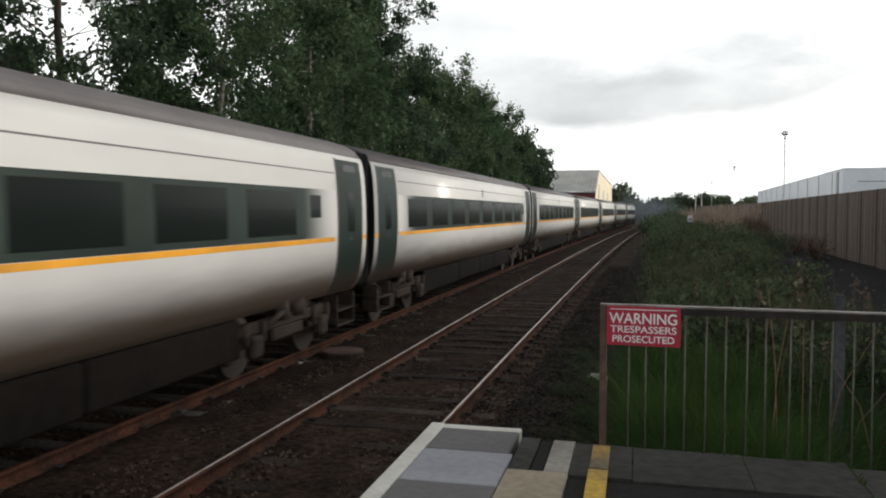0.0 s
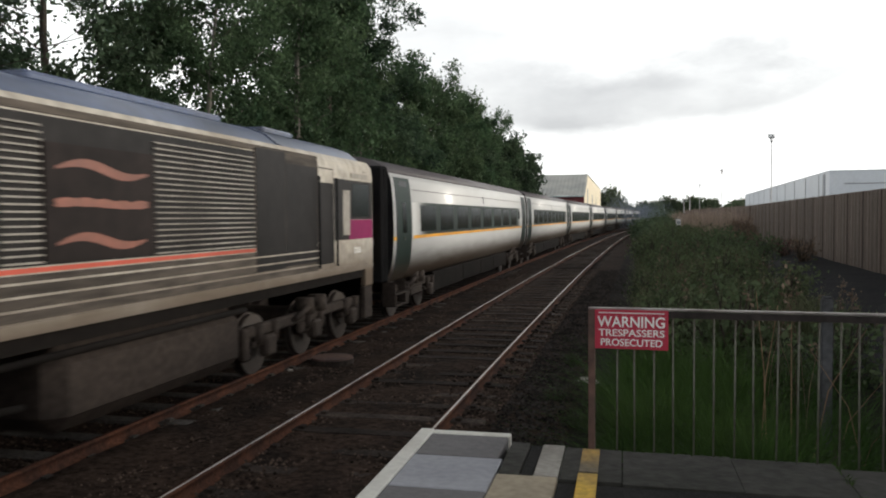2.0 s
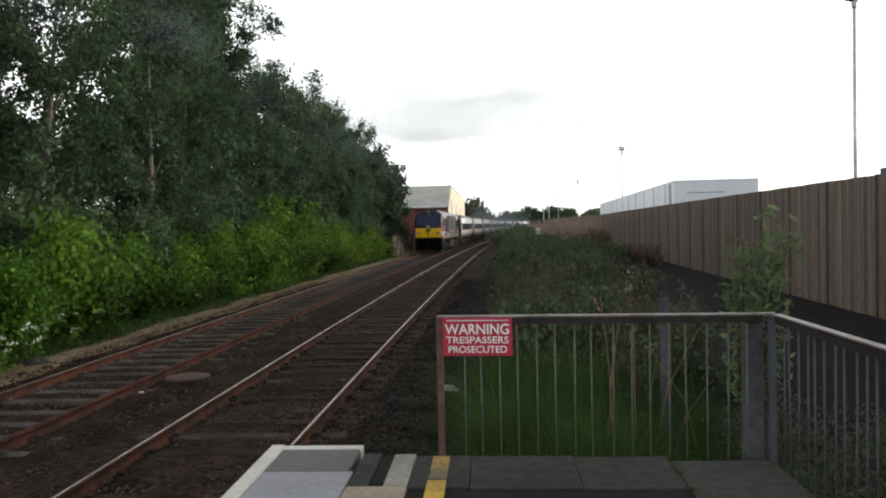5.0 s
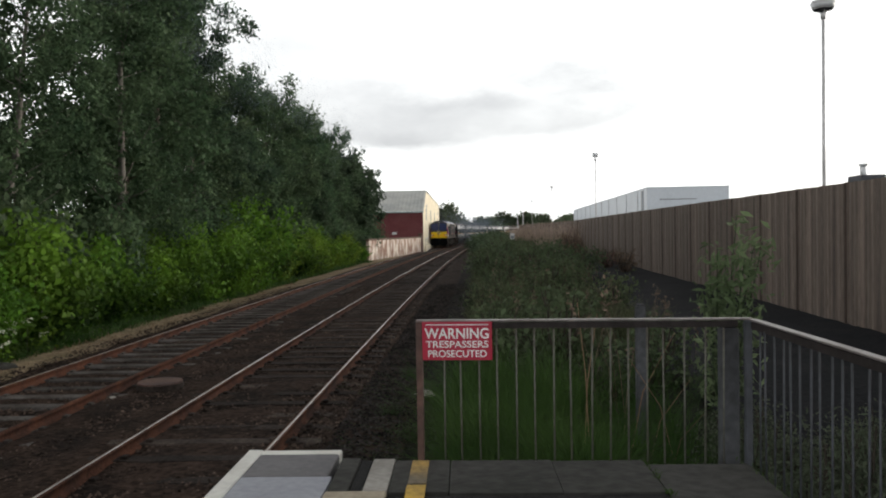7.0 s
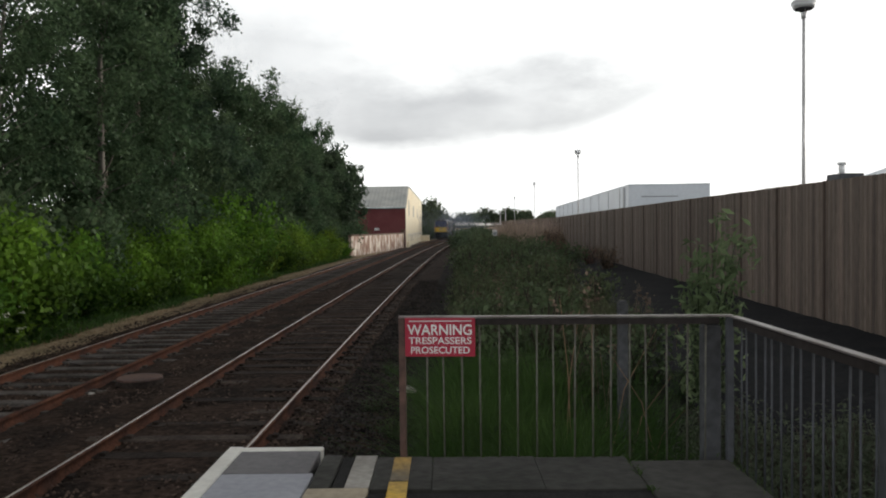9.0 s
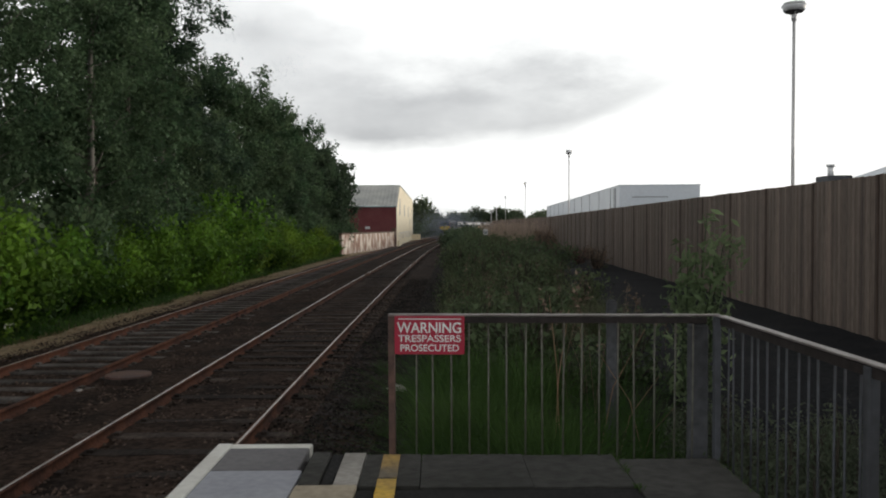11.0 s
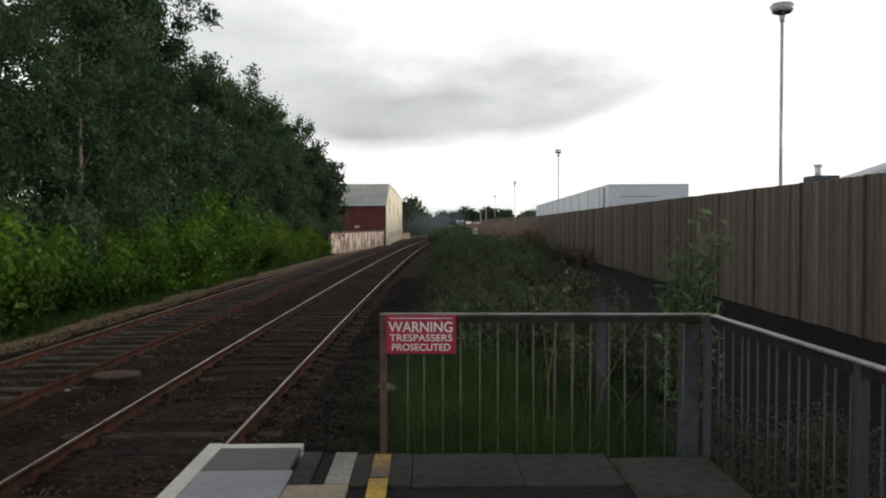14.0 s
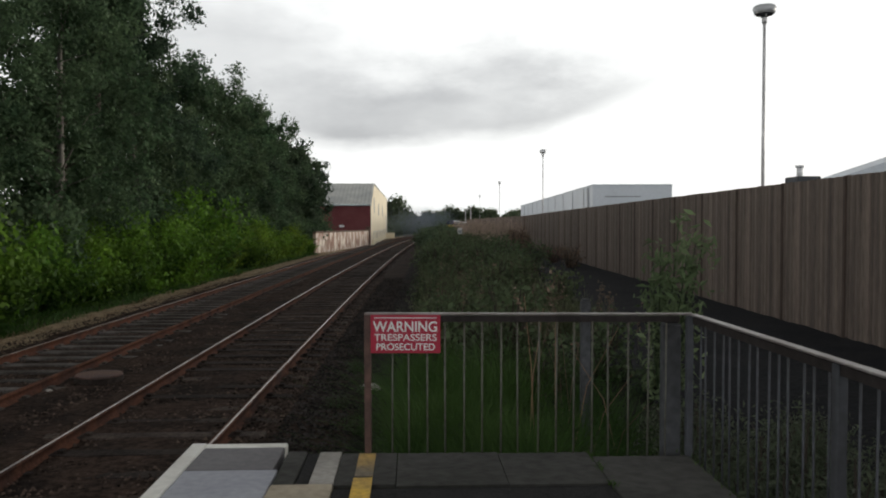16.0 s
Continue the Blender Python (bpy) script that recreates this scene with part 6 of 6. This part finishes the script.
    while y < 100:
        for _ in range(1 if y < 18 else 2 if y < 50 else 3):
            base = near_c(y) + 3.3
            wid = 3.6 if y < 20 else 3.9 + 0.015 * y
            x = base + rng.uniform(0, wid)
            if y < 60 and rng.random() < 0.33:
                continue
            (a1 if rng.random() < 0.42 else a3).append((x, y, -0.28, rng.uniform(0, 360), rng.uniform(0.6, 1.25)))
        if y > 12:
            a2.append((near_c(y) + 4.6 + rng.uniform(-0.9, 1.8 + 0.012 * y), y, -0.28, rng.uniform(0, 360), rng.uniform(0.3, 1.35) * (1.0 if y < 28 else 1.2)))
        y += 1.05 if y < 30 else 1.5
    for yy in (34, 38, 42, 47, 52, 57, 62, 68, 74, 82, 90):
        a3.append((near_c(yy) + 4.6 + rng.uniform(-.4, .4), yy, -0.28, rng.uniform(0, 360), 1.5 + rng.uniform(-.5, .5)))
        a2.append((near_c(yy) + 6.3 + rng.uniform(-.6, .8), yy, -0.28, rng.uniform(0, 360), 1.35 + rng.uniform(-.2, .2)))
    a2 += [(5.4, 43.0, -0.28, 20, 1.6), (6.1, 40.5, -0.28, 150, 1.35), (4.9, 36.0, -0.28, 80, 1.1)]
    w5 = build_bush("withered_weeds", 1.5, 0.8, 17, 520, M["rustleaf"], "reddish-brown withered weeds beside the timber fence", 0.11, 14, "weeds", "weeds by the fence")
    place(w5, [(fence_x(y) - 1.0 - rng.uniform(0, 1.8), y, -0.2, rng.uniform(0, 360), rng.uniform(0.7, 1.25) * (1.45 if y > 72 else 1.0)) for y in (44, 50, 57, 63, 70, 76, 82, 88, 95, 101, 108, 115, 121, 128, 135, 142, 148)])
    a1 += [(-1.02, 10.9, -0.30, 40, 0.38), (-0.62, 9.7, -0.32, 140, 0.42), (-0.55, 7.9, -0.34, 250, 0.36), (-0.9, 13.6, -0.28, 90, 0.4)]
    a3 += [(0.35, 6.6, -0.30, 20, 0.55), (1.15, 6.1, -0.30, 200, 0.6), (0.8, 8.3, -0.30, 120, 0.8), (1.5, 7.6, -0.30, 300, 0.9), (0.1, 8.9, -0.30, 60, 0.7), (1.7, 9.4, -0.3, 10, 1.0)]
    place(w1, a1)
    place(w2, a2)
    place(w3, a3)
    # side of the platform, seen through the side railing
    w4 = build_bush("willowherb_clump", 1.25, 0.72, 14, 4000, M["willow"], "leafy grey-green willowherb growing against the platform side", 0.066, 30, "weeds", "weeds by the platform", 0.27)
    place(w4, [(2.35, 4.6, -0.35, 0, 1.0), (2.7, 3.6, -0.35, 60, 1.05), (2.4, 2.6, -0.35, 120, 0.95), (3.4, 4.4, -0.35, 200, 0.9), (2.5, 5.7, -0.35, 260, 0.95), (3.5, 5.6, -0.35, 30, 0.9), (2.6, 7.0, -0.35, 310, 0.9), (3.6, 7.2, -0.35, 10, 0.8), (3.9, 3.4, -0.35, 170, 0.9), (3.0, 5.0, -0.35, 45, 1.0), (3.1, 2.9, -0.35, 75, 0.95), (4.2, 4.9, -0.35, 15, 0.8), (2.05, 5.35, -0.35, 100, 0.9), (3.2, 6.4, -0.35, 140, 0.95), (4.3, 6.3, -0.35, 190, 0.8), (2.1, 3.1, -0.35, 222, 0.95), (2.9, 8.0, -0.35, 250, 0.85), (4.0, 7.9, -0.35, 280, 0.75)])
    # dry stalks
    sv, sf = [], []
    ds = []
    for _ in range(110):
        yy = g.uniform(13, 45)
        x = near_c(yy) + g.uniform(3.8, 7.6)
        ds.append((x, yy, g.uniform(0.7, 1.5)))
    for _ in range(6):
        ds.append((1.55 + g.normal() * 0.22, 9.6 + g.normal() * 0.2, g.uniform(1.2, 2.05)))
    tips = []
    for x, yy, hh in ds:
        dx, dy = g.normal(size=2) * 0.12 * hh
        tube(sv, sf, [(x, yy, -0.3), (x + dx * 0.4, yy + dy * 0.4, -0.3 + hh * 0.6), (x + dx, yy + dy, -0.3 + hh)], [0.0045, 0.0035, 0.0025], 4)
        tips.append(np.array([x + dx, yy + dy, -0.36 + hh]) + g.normal(size=(14, 3)) * np.array([0.04, 0.04, 0.10]))
    t = tagged(empty("dry_stalks"), "dead brown stalks standing among the weeds", "weeds", kind="stuff")
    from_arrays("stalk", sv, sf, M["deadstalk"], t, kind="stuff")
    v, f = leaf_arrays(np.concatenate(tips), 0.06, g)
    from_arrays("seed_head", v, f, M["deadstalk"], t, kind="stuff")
    t = tagged(empty("dead_stems", pose(1.95, 8.4, -0.3)), "pale broken dead stems leaning by the concrete post", "weeds", kind="stuff")
    sv, sf = [], []
    for x, dx, dy, hh in ((-0.25, 0.55, 0.1, 1.55), (-0.05, 0.42, -0.2, 1.1), (0.3, -0.5, 0.1, 1.3), (-0.7, 0.2, 0.2, 1.75), (-0.62, -0.12, 0.0, 1.9), (-0.4, 0.05, 0.3, 1.6), (0.2, 0.25, -0.4, 0.8)):
        tube(sv, sf, [(x, 0, 0), (x + dx * 0.35, dy * 0.4, hh * 0.6), (x + dx, dy, hh)], [0.007, 0.006, 0.004], 5)
    from_arrays("stem", sv, sf, M["dryleaf"], t, kind="stuff")
    # the tall sapling behind the railing corner
    t = tagged(empty("sapling", pose(2.95, 9.0, -0.3)), "tall leafy sapling growing behind the railing", "sapling")
    sv, sf, cs = [], [], []
    for k in range(9):
        a = g.uniform(0, 6.28)
        hh = g.uniform(1.8, 3.0)
        ox, oy = math.cos(a) * 0.42 * g.random(), math.sin(a) * 0.3
        pts = [(0, 0, 0), (ox * 0.5, oy * 0.5, hh * 0.5), (ox + 0.12, oy, hh)]
        tube(sv, sf, pts, [0.014, 0.010, 0.004], 5)
        s = g.uniform(0.3, 1.0, 120)
        p = np.stack([(ox + 0.12) * s, oy * s, hh * s], 1) + g.normal(size=(120, 3)) * np.array([0.09, 0.09, 0.07])
        cs.append(p)
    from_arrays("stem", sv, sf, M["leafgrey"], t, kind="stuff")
    v, f = leaf_arrays(np.concatenate(cs), 0.135, g, 0.32, 0.5)
    from_arrays("foliage", v, f, M["leafpale"], t)
    # far trees
    far = build_tree("distant_tree", 9.0, 4.2, 15, 1800, 0, M["leaffar"], M["bark"], "distant dark green tree at the end of the line", 0.08, 0.0, lsize=0.90)
    spots = [(-4.5, 255, -0.1, 0, 1.18), (-1.5, 262, -0.1, 60, 0.85), (-8, 258, -0.1, 90, 1.0)]
    for i in range(46):
        yy = 300 + rng.uniform(-25, 60)
        spots.append((-14 + i * 2.5 + rng.uniform(-1, 1), yy, -0.1, rng.uniform(0, 360), rng.uniform(0.60, 0.92)))
    for i in range(10):
        spots.append((16 + 3.0 * i, 432 + rng.uniform(-6, 6), -0.1, rng.uniform(0, 360), rng.uniform(1.0, 1.3)))
    for x in (17, 20, 23):
        spots.append((x, 290, -0.1, rng.uniform(0, 360), 0.85))
    spots = [p for p in spots if abs(p[0] - far_c(p[1]) - 1.7) > 6.5]
    place(far, spots)
    hedge = build_bush("distant_bush", 2.6, 2.4, 16, 800, M["leaffar"], "scrubby green bush beside the curving line", 0.36, 14)
    hs = []
    for i in range(30):
        yy = 72 + i * 3.6
        hs.append((near_c(yy) + 3.3 + rng.uniform(0, 1.6), yy, -0.3, rng.uniform(0, 360), rng.uniform(0.58, 0.86) * (1.0 if yy < 95 else 1.25)))
    for i in range(26):
        hs.append((-6 + i * 2.6, 282 + rng.uniform(-6, 6), -0.3, rng.uniform(0, 360), rng.uniform(1.5, 2.1)))
    for i in range(22):
        yy = 172 + i * 5
        hs.append((far_c(yy) - 5.5 - rng.uniform(0, 3), yy, -0.3, rng.uniform(0, 360), rng.uniform(1.0, 1.5)))
    hs = [p for p in hs if p[0] > near_c(p[1]) + 3.0 or p[0] < far_c(p[1]) - 4.2]
    place(hedge, hs)


def build_house():
    h = tagged(empty("brick_house"), "brown brick house half hidden behind the trees", "house")
    part("wall", B(-34, 26, -0.4, -26, 38, 5.4), M["brick"], h)
    bm = bmesh.new()
    prism(bm, [(-34.4, 5.401), (-25.6, 5.401), (-30, 8.4)], 25.7, 38.3)
    bmesh.ops.recalc_face_normals(bm, faces=bm.faces)
    part("roof", bm, M["walldark"], h)
    for z in (1.0, 3.6):
        w = part("window", B(-26.02, 30, z, -25.95, 31.4, z + 1.2), M["lampwhite"], h, "white framed window")
        part("pane", B(-25.948, 30.12, z + 0.1, -25.94, 31.28, z + 1.1), M["winglass"], w)


# ---------------------------------------------------------------- build all
build_ground()
near_track = build_track(near_c, (M["railhead"], M["railhead3"]), M["sleeper2"], "railway track with polished rails on stained sleepers")
far_track = build_track(far_c, (M["railhead"], M["railrust"]), M["sleeper"], "railway track with rusty rails on concrete sleepers")
build_stones()
build_platform()
build_railing()
build_sign()
build_fence()
build_shed()
build_warehouse()
build_yard_lamps()
build_small_trackside()
build_plants()
build_house()
wheels = wheelset_mesh()
loco = build_loco(wheels)
coach = build_coach(wheels)
COACHES = [coach] + [copy_thing(coach, pose(0, 0, 0)) for _ in range(7)]
COACH_PITCH = 21.85


def make_smoke():
    """Exhaust haze as clouds of fine specks, dense in the middle and thinning outwards."""
    puffs = []
    for k in range(13):
        g = np.random.default_rng(200 + k)
        n = 10000 if k < 8 else 6500
        s = 0.75 + 0.07 * k if k < 8 else 2.6
        lumps = g.normal(size=(7, 3)) * np.array([0.55, 1.1, 0.45]) * s
        c = lumps[g.integers(0, 7, n)] + g.normal(size=(n, 3)) * s * np.array([0.5, 0.7, 0.42])
        v, f = leaf_arrays(c, 0.0148 if k < 8 else 0.082, g, 0.9, 0)
        ob = from_arrays("exhaust_smoke", v, f, M["smoke"])
        puffs.append(tagged(ob, "thin grey-blue drifting puff of diesel exhaust", "smoke", group="exhaust smoke", kind="stuff"))
    return puffs


PUFFS = make_smoke()


def tail_y(t):
    """Distance of the train's tail along the line at t."""
    for (a, ya), (b, yb) in zip(SPEED_ROWS, SPEED_ROWS[1:]):
        if a <= t <= b:
            return ya + (yb - ya) * (t - a) / (b - a)
    return SPEED_ROWS[-1][1]


def on_line(y):
    return pose(far_c(y), y, 0, 0, 0, heading(y))


def motions():
    walk(loco, [(t, on_line(y + LOCO_L / 2)) for t, y in SPEED_ROWS])
    for k, c in enumerate(COACHES):
        off = LOCO_L + 0.42 + COACH_L / 2 + k * COACH_PITCH
        walk(c, [(t, on_line(y + off)) for t, y in SPEED_ROWS])
    # each puff rides over the exhaust until its moment, then is left behind and drifts up and away
    for k, p in enumerate(PUFFS):
        t0 = 2.05 + 0.30 * k
        rows = []
        for t in (0.0, 0.5, 1.0, 1.5, 2.0, 2.5, 3.0, 3.5, 4.0, 4.5, 5.5, 6.5, 7.5, 8.5, 10.0, 12.0, 14.0, 16.0):
            a = max(0.0, t - t0)
            y = tail_y(min(t, t0)) + 6.0 + 2.5 * (1 - math.exp(-a * 1.4))
            z = 4.6 + 0.12 * k + 1.5 * (1 - math.exp(-a)) + 0.35 * a + 0.10 * a * a
            x = far_c(y) - 0.9 * a
            if k > 7:
                # far down the line the haze hangs low and hardly moves
                y = 140 + 21.0 * (k - 8) + 0.15 * t
                z, x = 2.7 + 0.02 * t, far_c(y) + 1.2 - 0.06 * t
            rows.append((t, pose(x, y, z, 0, 0, heading(y) + 6 * a)))
        walk(p, rows)


motions()
